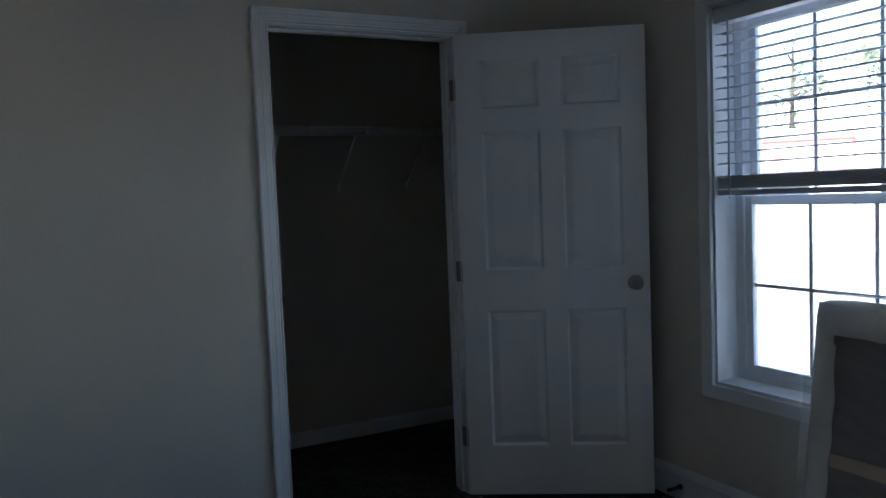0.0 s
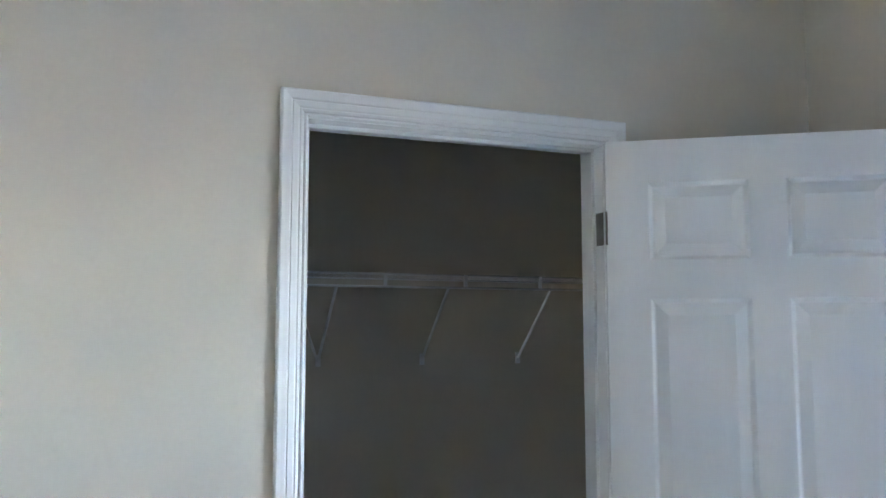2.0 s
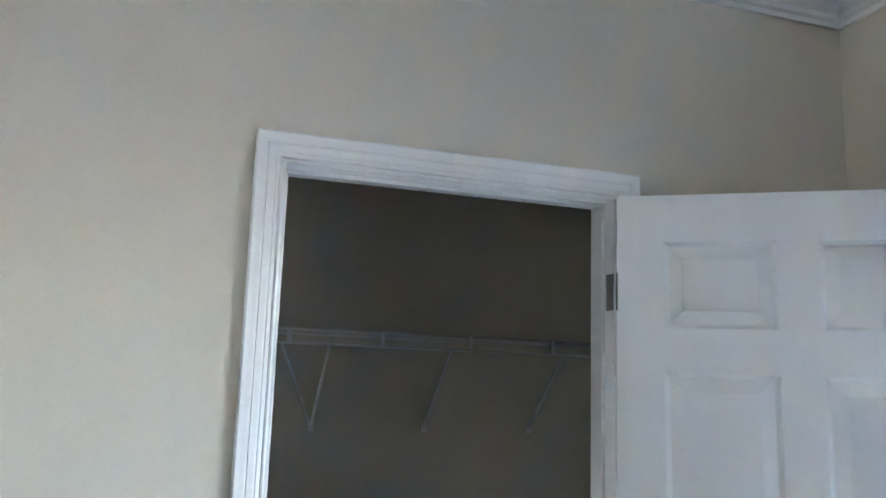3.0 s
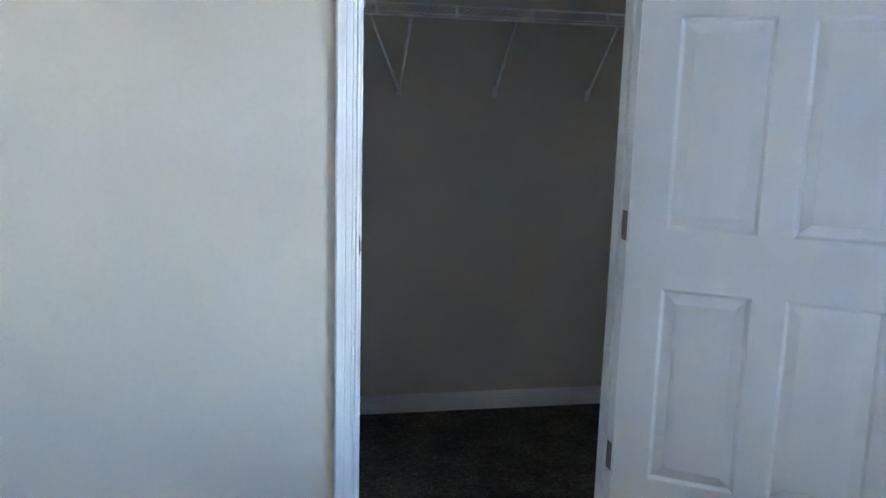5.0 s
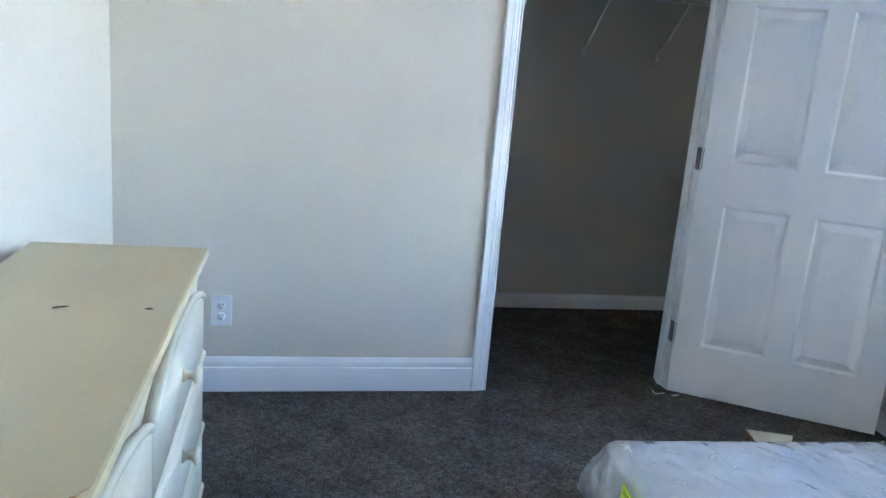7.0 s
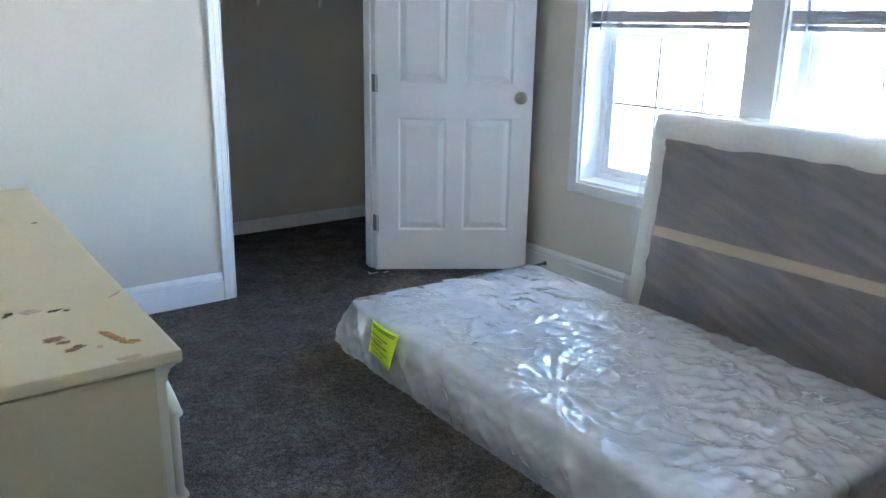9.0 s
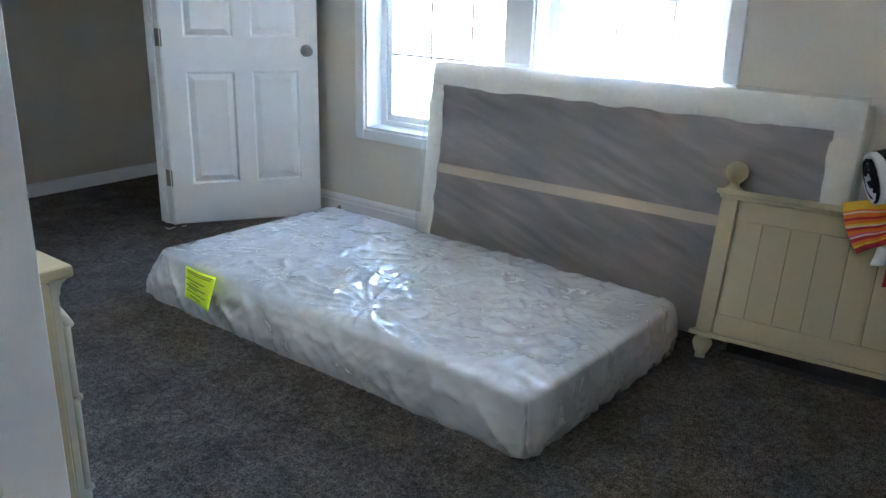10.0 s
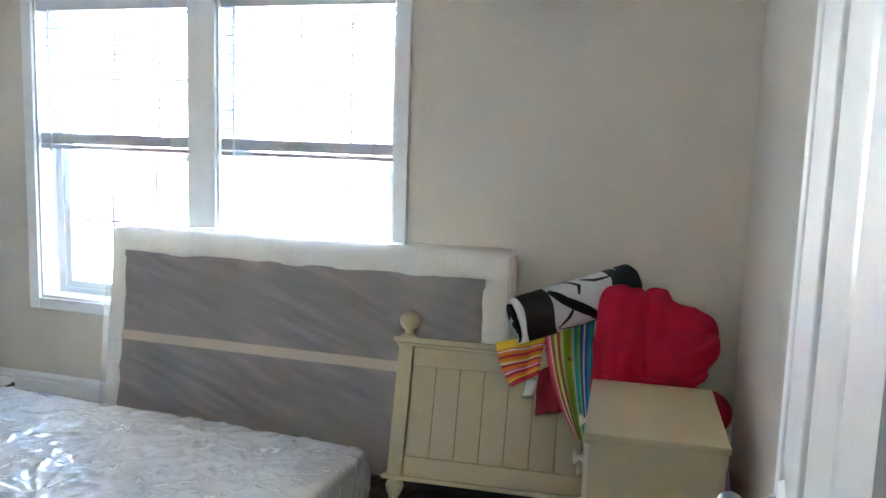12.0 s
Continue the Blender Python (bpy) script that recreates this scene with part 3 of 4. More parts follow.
# ---- closet shelf ----
def wire_shelf():
    s = thing("wire_shelf", pose(0, YC, 0), "white vinyl-coated wire closet shelf on angled braces", "shelf")
    x0, x1, f = XL, XW, -0.30
    part("front_rod", rod([(x0, f, 1.735), (x1, f, 1.735)], 0.0045, 8), WIRE, s)
    part("front_rod", rod([(x0, f - 0.004, 1.690), (x1, f - 0.004, 1.690)], 0.0045, 8), WIRE, s)
    part("back_rod", rod([(x0, -0.012, 1.735), (x1, -0.012, 1.735)], 0.0035, 6), WIRE, s)
    bm = bmesh.new()
    x = x0 + 0.02
    while x < x1:
        bx(bm, x - 0.0013, x + 0.0013, f, -0.012, 1.736, 1.7386)
        x += 0.0254
    tagged(part("wire_deck", bm, WIRE, s), kind="stuff")
    for k in range(10):
        xx = 0.135 - 0.305 * 5 + 0.305 * k
        if x0 < xx < x1:
            part("lip_tie", block(xx - 0.006, xx + 0.006, f - 0.007, f + 0.003, 1.688, 1.738), WIRE, s)
    for xx in (-0.97, -0.56, -0.15, 0.267, 0.681, 1.099):
        bm = rod([(xx, f + 0.004, 1.690), (xx, -0.006, 1.425)], 0.0055, 6)
        bx(bm, xx - 0.010, xx + 0.010, -0.006, 0.0, 1.40, 1.445, 0.002)
        part("brace", bm, WIRE, s)
    part("brace", rod([(0.112, f + 0.004, 1.690), (0.262, -0.006, 1.425)], 0.0055, 6), WIRE, s)


wire_shelf()


# ---- outlet ----
def outlet(x, z):
    o = thing("wall_outlet", pose(x, 0, z), "white duplex electrical outlet on the wall", "outlet")
    part("cover_plate", block(-0.040, 0.040, -0.006, 0, -0.061, 0.061, 0.002), OUTLET, o)
    for dz in (-0.022, 0.022):
        r = part("receptacle", lathe([(0, 0), (0.0165, 0), (0.0165, 0.0025), (0, 0.0025)], 20, pose(0, -0.006, dz, 90)), OUTLET, o)
        part("slot", block(-0.008, -0.0055, -0.0095, -0.0083, dz + 0.000, dz + 0.009), SLOT, r)
        part("slot", block(0.0055, 0.008, -0.0095, -0.0083, dz + 0.000, dz + 0.009), SLOT, r)
        part("slot", lathe([(0, 0), (0.003, 0), (0.003, 0.001), (0, 0.001)], 8, pose(0, -0.0083, dz - 0.008, 90)), SLOT, r)
    part("screw", lathe([(0, 0), (0.003, 0), (0.002, 0.0012), (0, 0.0012)], 10, pose(0, -0.006, 0, 90)), OUTLET, o)


outlet(-1.074, 0.328)
# ---- furniture ----
SMALL_KNOB = [(0, 0), (0.014, 0), (0.014, 0.003), (0.009, 0.008), (0.008, 0.016), (0.012, 0.021), (0.019, 0.025), (0.020, 0.029), (0.017, 0.033), (0.008, 0.0355), (0, 0.036)]


def blot(name, parent, x, y, z, rx, ry, turn, mat, seed):
    """A thin dried spill with a ragged outline."""
    bm = bmesh.new()
    rnd = random.Random(seed)
    n = 18
    ring = []
    for i in range(n):
        a = 2 * math.pi * i / n
        k = 1 + rnd.uniform(-0.35, 0.3)
        ring.append((rx * k * math.cos(a), ry * k * math.sin(a)))
    top = [bm.verts.new((px, py, 0.0006)) for px, py in ring]
    low = [bm.verts.new((px * 1.05, py * 1.05, 0)) for px, py in ring]
    bm.faces.new(top)
    for i in range(n):
        j = (i + 1) % n
        bm.faces.new((low[i], low[j], top[j], top[i]))
    o = part(name, bm, mat, parent)
    o.matrix_basis = pose(x, y, z, 0, 0, turn)
    return o


def dresser():
    """Local: x out of the front, y along the front, origin at the wall and floor, near end at y = 0."""
    L, D, H = 1.41, 0.378, 0.85
    d = thing("dresser", pose(XL + 0.010, -2.49, 0, 0, 0, -1.2), "cream painted dresser with scalloped drawers and stained top", "dresser")
    part("carcass", block(0, D - 0.025, 0.015, L - 0.015, 0.06, H - 0.03, 0.004), CREAM, d)
    part("plinth", block(0.01, D - 0.04, 0.02, L - 0.02, 0, 0.06, 0.003), CREAM, d)
    top = bmesh.new()
    bx(top, -0.005, D + 0.012, 0, L, H - 0.022, H, 0.006)
    part("dresser_top", top, CREAM, d)
    # coved frieze under the top
    prof = [(0, 0), (0.016, 0), (0.017, 0.010), (0.022, 0.020), (0.032, 0.026), (0.034, 0.030), (0, 0.030)]
    fr = sweep(prof, (D - 0.027, 0.012, H - 0.051), (D - 0.027, L - 0.012, H - 0.051), (1, 0, 0))
    part("frieze", fr, CREAM_FRONT, d)
    part("face_board", block(D - 0.027, D - 0.012, 0.015, L - 0.015, 0.06, H - 0.051, 0.002), CREAM_FRONT, d)
    # drawers: two across, three high, the top ones arched
    cell = (L - 0.05) / 2
    for c in range(2):
        y0 = 0.022 + c * (cell + 0.006)
        for r, (z0, z1) in enumerate(((0.075, 0.235), (0.240, 0.402), (0.407, 0.592), (0.599, 0.735))):
            bm = bmesh.new()
            n = 20
            ring0, ring1 = [], []
            for i in range(n + 1):
                u = i / n
                rise = 0.066 * math.sin(math.pi * u) ** 0.8 if r == 3 else 0.0
                ring0.append((y0 + u * cell, z1 + rise))
            for dx, ring in ((0.0, ring0), (0.016, ring0)):
                vs = [bm.verts.new((D - 0.012 + dx, y0, z0))] + [bm.verts.new((D - 0.012 + dx, a, b)) for a, b in ring] + [bm.verts.new((D - 0.012 + dx, y0 + cell, z0))]
                ring1.append(vs)
            a, b = ring1
            bm.faces.new(a)
            bm.faces.new(b)
            for i in range(len(a)):
                j = (i + 1) % len(a)
                bm.faces.new((a[i], a[j], b[j], b[i]))
            dr = part("drawer", smooth(bm, 25), CREAM_FRONT, d)
            bead = rod([(D + 0.002, p, q) for p, q in ring0], 0.009, 8)
            part("bead", bead, CREAM_FRONT, dr)
            for u in (0.5,):
                k = lathe(SMALL_KNOB, 18, pose(D + 0.004, y0 + u * cell, (z0 + z1) / 2 + (0.01 if r == 3 else 0), 0, 90, 0))
                part("drawer_knob", k, KNOB_CREAM, dr)
    t = H + 0.0004
    for x, y, rx, ry, turn, mat, sd in (
            (0.237, 0.143, 0.014, 0.009, 10, STAIN_RED, 1), (0.247, 0.121, 0.009, 0.005, 5, STAIN_RED, 2), (0.258, 0.089, 0.015, 0.007, 22, STAIN_RED, 3),
            (0.311, 0.122, 0.007, 0.018, 12, STAIN_ORANGE, 4), (0.320, 0.094, 0.007, 0.018, 25, STAIN_ORANGE, 14), (0.333, 0.071, 0.014, 0.008, -25, STAIN_ORANGE, 5),
            (0.197, 0.297, 0.006, 0.007, 20, STAIN_DARK, 6), (0.190, 0.288, 0.003, 0.007, -25, STAIN_DARK, 15), (0.225, 0.293, 0.017, 0.013, 0, STAIN_PALE, 7),
            (0.263, 0.276, 0.012, 0.0055, 8, STAIN_DARK, 8), (0.280, 0.268, 0.006, 0.004, 0, STAIN_DARK, 9),
            (0.187, 0.942, 0.014, 0.0045, 25, STAIN_DARK, 10), (0.336, 0.943, 0.006, 0.005, 10, STAIN_DARK, 11),
            (0.316, 0.012, 0.016, 0.007, 0, STAIN_PALE, 12), (0.366, 0.308, 0.002, 0.013, -50, STAIN_ORANGE, 13), (0.376, 0.322, 0.0015, 0.012, -35, STAIN_PALE, 16),
            (0.262, 0.095, 0.007, 0.004, 15, STAIN_DARK, 17), (0.150, 0.170, 0.022, 0.006, 12, STAIN_PALE, 18), (0.29, 0.075, 0.005, 0.006, 0, STAIN_PALE, 19)):
        blot("stain", d, x, y, t, rx, ry, turn, mat, sd)
    return d


dresser()

BUN = [(0, 0), (0.022, 0), (0.034, 0.010), (0.038, 0.022), (0.034, 0.036), (0.022, 0.044), (0.022, 0.050), (0.028, 0.054), (0, 0.054)]


def nightstand():
    """Local: x along the front from its end, y backwards from the front face."""
    W, D, H = 0.52, 0.375, 0.64
    n = thing("nightstand", pose(0.385, -3.712, 0, 0, 0, 4) @ pose(0, 0, 0, 0, 0, 0), "cream painted nightstand with bun feet and drawers", "nightstand")
    # top stands 10 mm proud all round
    part("top", block(-0.004, W + 0.004, -D, 0.006, H - 0.022, H, 0.005), CREAM, n)
    for x0 in (0.008, W - 0.026):
        bm = bmesh.new()
        arch = [(-0.012, 0.085), (-0.06, 0.085)] + [(-0.06 - 0.10 * math.sin(a * math.pi / 16), 0.02 + 0.065 * math.cos(a * math.pi / 16)) for a in range(1, 8)] + [(-0.165, 0.0), (-D + 0.008, 0.0)]
        ring = [(-0.012, H - 0.022)] + arch + [(-D + 0.008, H - 0.022)]
        sides = [[bm.verts.new((x, y, z)) for y, z in ring] for x in (x0, x0 + 0.018)]
        bm.faces.new(sides[0])
        bm.faces.new(sides[1])
        for i in range(len(ring)):
            j = (i + 1) % len(ring)
            bm.faces.new((sides[0][i], sides[0][j], sides[1][j], sides[1][i]))
        part("side_panel", bm, CREAM, n)
    part("back_panel", block(0.026, W - 0.026, -D + 0.008, -D + 0.018, 0.02, H - 0.022), CREAM, n)
    part("base_rail", block(0.026, W - 0.026, -0.03, -0.012, 0.075, 0.115, 0.003), CREAM, n)
    for k, (z0, z1) in enumerate(((0.12, 0.275), (0.285, 0.44), (0.45, 0.605))):
        dr = part("drawer", block(0.012, W - 0.012, -0.012, 0.004, z0, z1, 0.005), CREAM_FRONT, n)
        for x in (0.10, W - 0.10) if k else ():
            part("drawer_knob", lathe(SMALL_KNOB, 18, pose(x, 0.004, (z0 + z1) / 2, -90)), KNOB_CREAM, dr)
    part("groove", block(0.010, W - 0.010, -0.016, -0.012, 0.115, 0.615), GROOVE, n)
    for x in (0.034, W - 0.034):
        part("bun_foot", lathe([(r, z * 1.5) for r, z in BUN], 20, pose(x, -0.045, 0)), CREAM, n)
    return n


nightstand()


def footboard():
    """Local: x along the board, z up its face, front towards -y; it leans back on the box spring."""
    lean = 15.5
    m = Matrix.Translation((1.085, -2.855, 0.0)) @ pose(0, 0, 0, 0, 0, -85.6) @ pose(0, 0, 0, -lean)
    f = thing("footboard", m, "cream painted beadboard footboard leaning against the box spring", "footboard")
    W = 1.04
    for x in (0.05, W - 0.05):
        po = part("post", block(x - 0.030, x + 0.030, -0.028, 0.028, 0.105, 0.622, 0.003), CREAM, f)
        ball = [(0, 0), (0.034, 0), (0.034, 0.006), (0.020, 0.014), (0.016, 0.024), (0.020, 0.030)] + \
               [(0.041 * math.cos(a), 0.066 + 0.041 * math.sin(a)) for a in [(-58 + 12 * k) * math.pi / 180 for k in range(12)]] + [(0.004, 0.1068), (0, 0.107)]
        part("ball_finial", lathe(ball, 24, pose(x, 0, 0.644)), CREAM, po)
        foot = [(0, 0.002), (0.019, 0.002), (0.020, 0.012), (0.018, 0.018), (0.026, 0.030), (0.034, 0.050), (0.036, 0.062), (0.032, 0.076), (0.022, 0.083), (0.028, 0.089), (0, 0.089)]
        part("turned_foot", lathe(foot, 20, pose(x, 0, 0)), CREAM, po)
    part("cap_rail", block(0.0, W, -0.042, 0.042, 0.622, 0.644, 0.005), CREAM, f)
    part("cap_mould", block(0.012, W - 0.012, -0.034, 0.034, 0.608, 0.6215, 0.004), CREAM, f)
    part("base_mould", block(0.0, W, -0.042, 0.040, 0.088, 0.105, 0.005), CREAM, f)
    part("top_rail", block(0.081, W - 0.081, -0.018, 0.018, 0.535, 0.607, 0.003), CREAM, f)
    part("bottom_rail", block(0.081, W - 0.081, -0.018, 0.018, 0.106, 0.180, 0.003), CREAM, f)
    part("panel_backing", block(0.081, W - 0.081, -0.002, 0.012, 0.181, 0.534), GROOVE, f)
    n = 9
    pw = (W - 0.162) / n
    first = part("plank", block(0.0012, pw - 0.0012, -0.009, -0.003, 0.181, 0.534, 0.0015), CREAM, f)
    first.location = (0.081, 0, 0)
    for k in range(1, n):
        share("plank", first.data, f, pose(0.081 + pw * k, 0, 0))
    return f


footboard()


def bed_rail():
    bm = block(0, 0.60, -0.045, 0, 0, 0.004)
    bx(bm, 0, 0.60, -0.004, 0, 0.004, 0.045)
    r = part("bed_rail", bm, BLACK)
    r.matrix_basis = pose(1.20, -2.97, 0.001, 0, 0, -87)
    tagged(r, "black steel angle bed rail lying on the carpet", "bed rail")
    q = copy_thing(r, pose(1.27, -2.98, 0.001, 0, 0, -88))


bed_rail()


# ---- mattress in its bag ----
def soft_box(W, L, H, radius, edge, cells=(30, 56, 7), bulge=0.0, quilt=0.0):
    """Box W by L by H from z = 0, plan corners rounded by radius, edges by edge; sides bulge, top is quilted."""
    bm = bmesh.new()
    bmesh.ops.create_cube(bm, size=1)
    bmesh.ops.subdivide_edges(bm, edges=[e for e in bm.edges if abs(e.verts[0].co.x - e.verts[1].co.x) > 0.5], cuts=cells[0], use_grid_fill=True)
    bmesh.ops.subdivide_edges(bm, edges=[e for e in bm.edges if abs(e.verts[0].co.y - e.verts[1].co.y) > 0.5], cuts=cells[1], use_grid_fill=True)
    bmesh.ops.subdivide_edges(bm, edges=[e for e in bm.edges if abs(e.verts[0].co.z - e.verts[1].co.z) > 0.5], cuts=cells[2], use_grid_fill=True)
    for v in bm.verts:
        x, y, z = v.co.x * W, v.co.y * L, (v.co.z + 0.5) * H
        ex, ey = W / 2 - radius, L / 2 - radius
        qx, qy = max(abs(x) - ex, 0), max(abs(y) - ey, 0)
        if qx > 0 and qy > 0:
            k = max(qx, qy) / math.hypot(qx, qy)
            x, y = math.copysign(ex + qx * k, x), math.copysign(ey + qy * k, y)
        side = min(W / 2 - abs(x), L / 2 - abs(y))
        dz = min(z, H - z)
        if side < edge and dz < edge:
            a, b = edge - side, edge - dz
            k = max(a, b) / max(math.hypot(a, b), 1e-6)
            a, b = a * k, b * k
            cx, cy = x, y
            if W / 2 - abs(x) < edge:
                x = math.copysign(W / 2 - edge + a, cx) if (W / 2 - abs(cx)) <= (L / 2 - abs(cy)) else x
            if L / 2 - abs(cy) < edge and (L / 2 - abs(cy)) < (W / 2 - abs(cx)):
                y = math.copysign(L / 2 - edge + a, cy)
            z = edge - b if z < H / 2 else H - edge + b
        if side < 0.004:
            s = math.sin(math.pi * z / H) * bulge
            x, y = x * (1 + s / W), y * (1 + s / L)
        if quilt and z > H - 0.01:
            z += quilt * (math.sin(x * 40) * math.sin(y * 40))
        v.co = (x, y, z)
    return smooth(bm, 60)


def star(x, y, cx, cy, reach, arms, seed):
    """Creases that run out from a pinched spot."""
    dx, dy = x - cx, y - cy
    d = math.hypot(dx, dy)
    if d > reach * 2.4:
        return 0.0
    a = math.atan2(dy, dx)
    w = 1 - abs(math.sin(a * arms / 2 + 1.6 * noise.noise(Vector((dx * 5, dy * 5, seed)))))
    return w ** 2.2 * math.exp(-(d / reach) ** 2) * min(1, d / 0.05)


def ease(a, b, x):
    x = max(0.0, min(1.0, (x - a) / (b - a)))
    return x * x * (3 - 2 * x)


def ridged(x, y, z, power):
    return (1 - abs(noise.noise(Vector((x, y, z))))) ** power


def bag(W, L, H, seed):
    """A loose polythene cover: creased over the top, pleated sides that stand off and spread at the hem."""
    bm = bmesh.new()
    nx, ny = 150, 250
    px, py = W / 2 + 0.008, L / 2 + 0.008
    out = H + 0.035
    stars = ((-0.34, -0.16, 0.40, 17, 1.0), (-0.10, -0.42, 0.32, 15, 2.0), (0.16, -0.62, 0.28, 13, 3.0), (0.20, 0.00, 0.32, 14, 4.0), (-0.38, 0.30, 0.30, 9, 5.0), (0.32, -0.30, 0.26, 12, 6.0))
    rows = []
    for i in range(nx + 1):
        row = []
        for j in range(ny + 1):
            u = (i / nx * 2 - 1) * (px + out)
            w = (j / ny * 2 - 1) * (py + out)
            ox, oy = max(abs(u) - px, 0), max(abs(w) - py, 0)
            x, y = math.copysign(min(abs(u), px), u), math.copysign(min(abs(w), py), w)
            qx, qy = max(abs(x) - px + 0.05, 0), max(abs(y) - py + 0.05, 0)
            if qx > 0 and qy > 0:       # rounded plan corners
                turn = max(qx, qy) / math.hypot(qx, qy)
                x, y = math.copysign(px - 0.05 + qx * turn, x), math.copysign(py - 0.05 + qy * turn, y)
            drop = max(ox, oy)
            k = drop / out
            wx, wy = u + 0.08 * noise.noise(Vector((u * 3, w * 3, seed))), w + 0.08 * noise.noise(Vector((u * 3, w * 3, seed + 8)))
            ridge = ridged(wx * 6 + wy * 4.0, wy * 4 - wx * 3, seed + 3.0, 7)
            fine = ridged(wx * 17 - wy * 9, wy * 13 + wx * 10, seed + 9.0, 8)
            across = ridged(wx * 2.2, wy * 13 + wx * 2, seed + 5.0, 6)
            near = ease(0.75, -0.45, w) * 0.85 + 0.15
            if drop <= 0:
                z = H + 0.011 + near * (0.009 * ridge + 0.004 * fine) + 0.006 * across * ease(0.0, -0.6, w) + 0.003 * noise.noise(Vector((u * 5, w * 5, seed)))
                z += sum(0.013 * star(u, w, *q) for q in stars)
                z += 0.014 * ease(0.25, 1.0, u / px) * (0.8 + 0.5 * noise.noise(Vector((u * 3, w * 4, seed + 2))))
                edge = min(px - abs(u), py - abs(w))
                if edge < 0.04:
                    z = H + 0.006 + (z - H - 0.006) * (edge / 0.04) ** 0.6
            else:
                along = w if ox >= oy else u
                pleat = ridged(along * 8 + k * 1.5, k * 1.2 + along * 2, seed + 12.0, 5)
                small = ridged(along * 21 - k * 3, k * 3, seed + 14.0, 6)
                spread = -0.006 + 0.050 * ease(-0.95, 0.95, w)
                flare = 0.003 + spread * k ** 1.3 + 0.016 * math.sin(math.pi * min(1, k)) * (0.5 + noise.noise(Vector((u * 3.5, w * 3.5, seed + 5.0))))
                flare += (0.014 * pleat + 0.006 * small) * min(1, k * 3)
                dx, dy = ox / max(drop, 1e-6), oy / max(drop, 1e-6)
                ln = max(math.hypot(dx, dy), 1e-6)
                corner = min(ox, oy) / max(drop, 1e-6)
                flare += 0.035 * (0.2 + 0.8 * ease(-0.6, 0.6, w)) * corner * math.sin(math.pi * min(1, k * 0.8)) * (1 + 0.4 * noise.noise(Vector((u * 3, w * 3, seed))))
                x += math.copysign(dx / ln * flare, u)
                y += math.copysign(dy / ln * flare, w)
                z = max(H + 0.006 - drop * 0.985, 0.003 + 0.008 * pleat + 0.012 * max(0, noise.noise(Vector((along * 6, 1.0, seed)))))
            row.append(bm.verts.new((x, y, z)))
        rows.append(row)
    for i in range(nx):
        for j in range(ny):
            bm.faces.new((rows[i][j], rows[i + 1][j], rows[i + 1][j + 1], rows[i][j + 1]))
    return smooth(bm, 70)


def mattress():
    m = thing("mattress", pose(0.606, -1.830, 0, 0, 0, -2.75), "white twin mattress in clear plastic bag on carpet", "mattress")
    W, L, H = 0.980, 1.900, 0.198
    part("mattress_body", soft_box(W, L, H, 0.05, 0.022, bulge=0.012, quilt=0.003), TICKING, m, "white quilted cloth mattress")
    for z in (0.016, H - 0.014):
        pts = []
        for k in range(73):
            a = 2 * math.pi * k / 72
            cx, cy = math.cos(a), math.sin(a)
            ex, ey, r = W / 2 - 0.05, L / 2 - 0.05, 0.053
            pts.append((math.copysign(ex, cx) + r * cx, math.copysign(ey, cy) + r * cy, z))
        part("piping", rod(pts, 0.006, 6), TICKING, m)
    part("plastic_bag", bag(W, L, H, 2.0), PLASTIC, m, "wrinkled clear polythene bag")
    # fluorescent label hanging over the edge
    bm = bmesh.new()
    rows = []
    for i in range(11):
        t = i / 10
        row = []
        for j in range(11):
            s = j / 10
            y = 0.50 + 0.205 * s
            curl = 0.010 * (1 - s) ** 2 * t * t + 0.010 * math.sin(3 * s + 2 * t)
            row.append(bm.verts.new((-W / 2 - 0.034 - 0.028 * t - curl, y, H + 0.006 - 0.13 * t)))
        rows.append(row)
    for a, b in zip(rows, rows[1:]):
        for i in range(10):
            bm.faces.new((a[i], a[i + 1], b[i + 1], b[i]))
    lab = part("label", smooth(bm, 60), LABEL, m, "fluorescent yellow-green paper label")
    lab.modifiers.new("thick", "SOLIDIFY").thickness = 0.0008
    for t0, s0, s1, h in ((0.07, 0.05, 0.92, 0.003), (0.13, 0.10, 0.90, 0.003), (0.34, 0.25, 0.95, 0.004), (0.44, 0.45, 0.80, 0.004),
                          (0.54, 0.20, 0.95, 0.004), (0.60, 0.50, 0.85, 0.005), (0.72, 0.15, 0.95, 0.003), (0.86, 0.35, 0.80, 0.003)):
        bm = bmesh.new()
        ring = []
        for k in range(9):
            s = s0 + (s1 - s0) * k / 8
            for t in (t0, t0 + h / 0.13):
                curl = 0.010 * (1 - s) ** 2 * t * t + 0.010 * math.sin(3 * s + 2 * t)
                ring.append(bm.verts.new((-W / 2 - 0.0362 - 0.028 * t - curl, 0.50 + 0.205 * s, H + 0.006 - 0.13 * t)))
        for k in range(8):
            bm.faces.new((ring[2 * k], ring[2 * k + 1], ring[2 * k + 3], ring[2 * k + 2]))
        part("print_line", bm, INK, lab)
    return m


mattress()


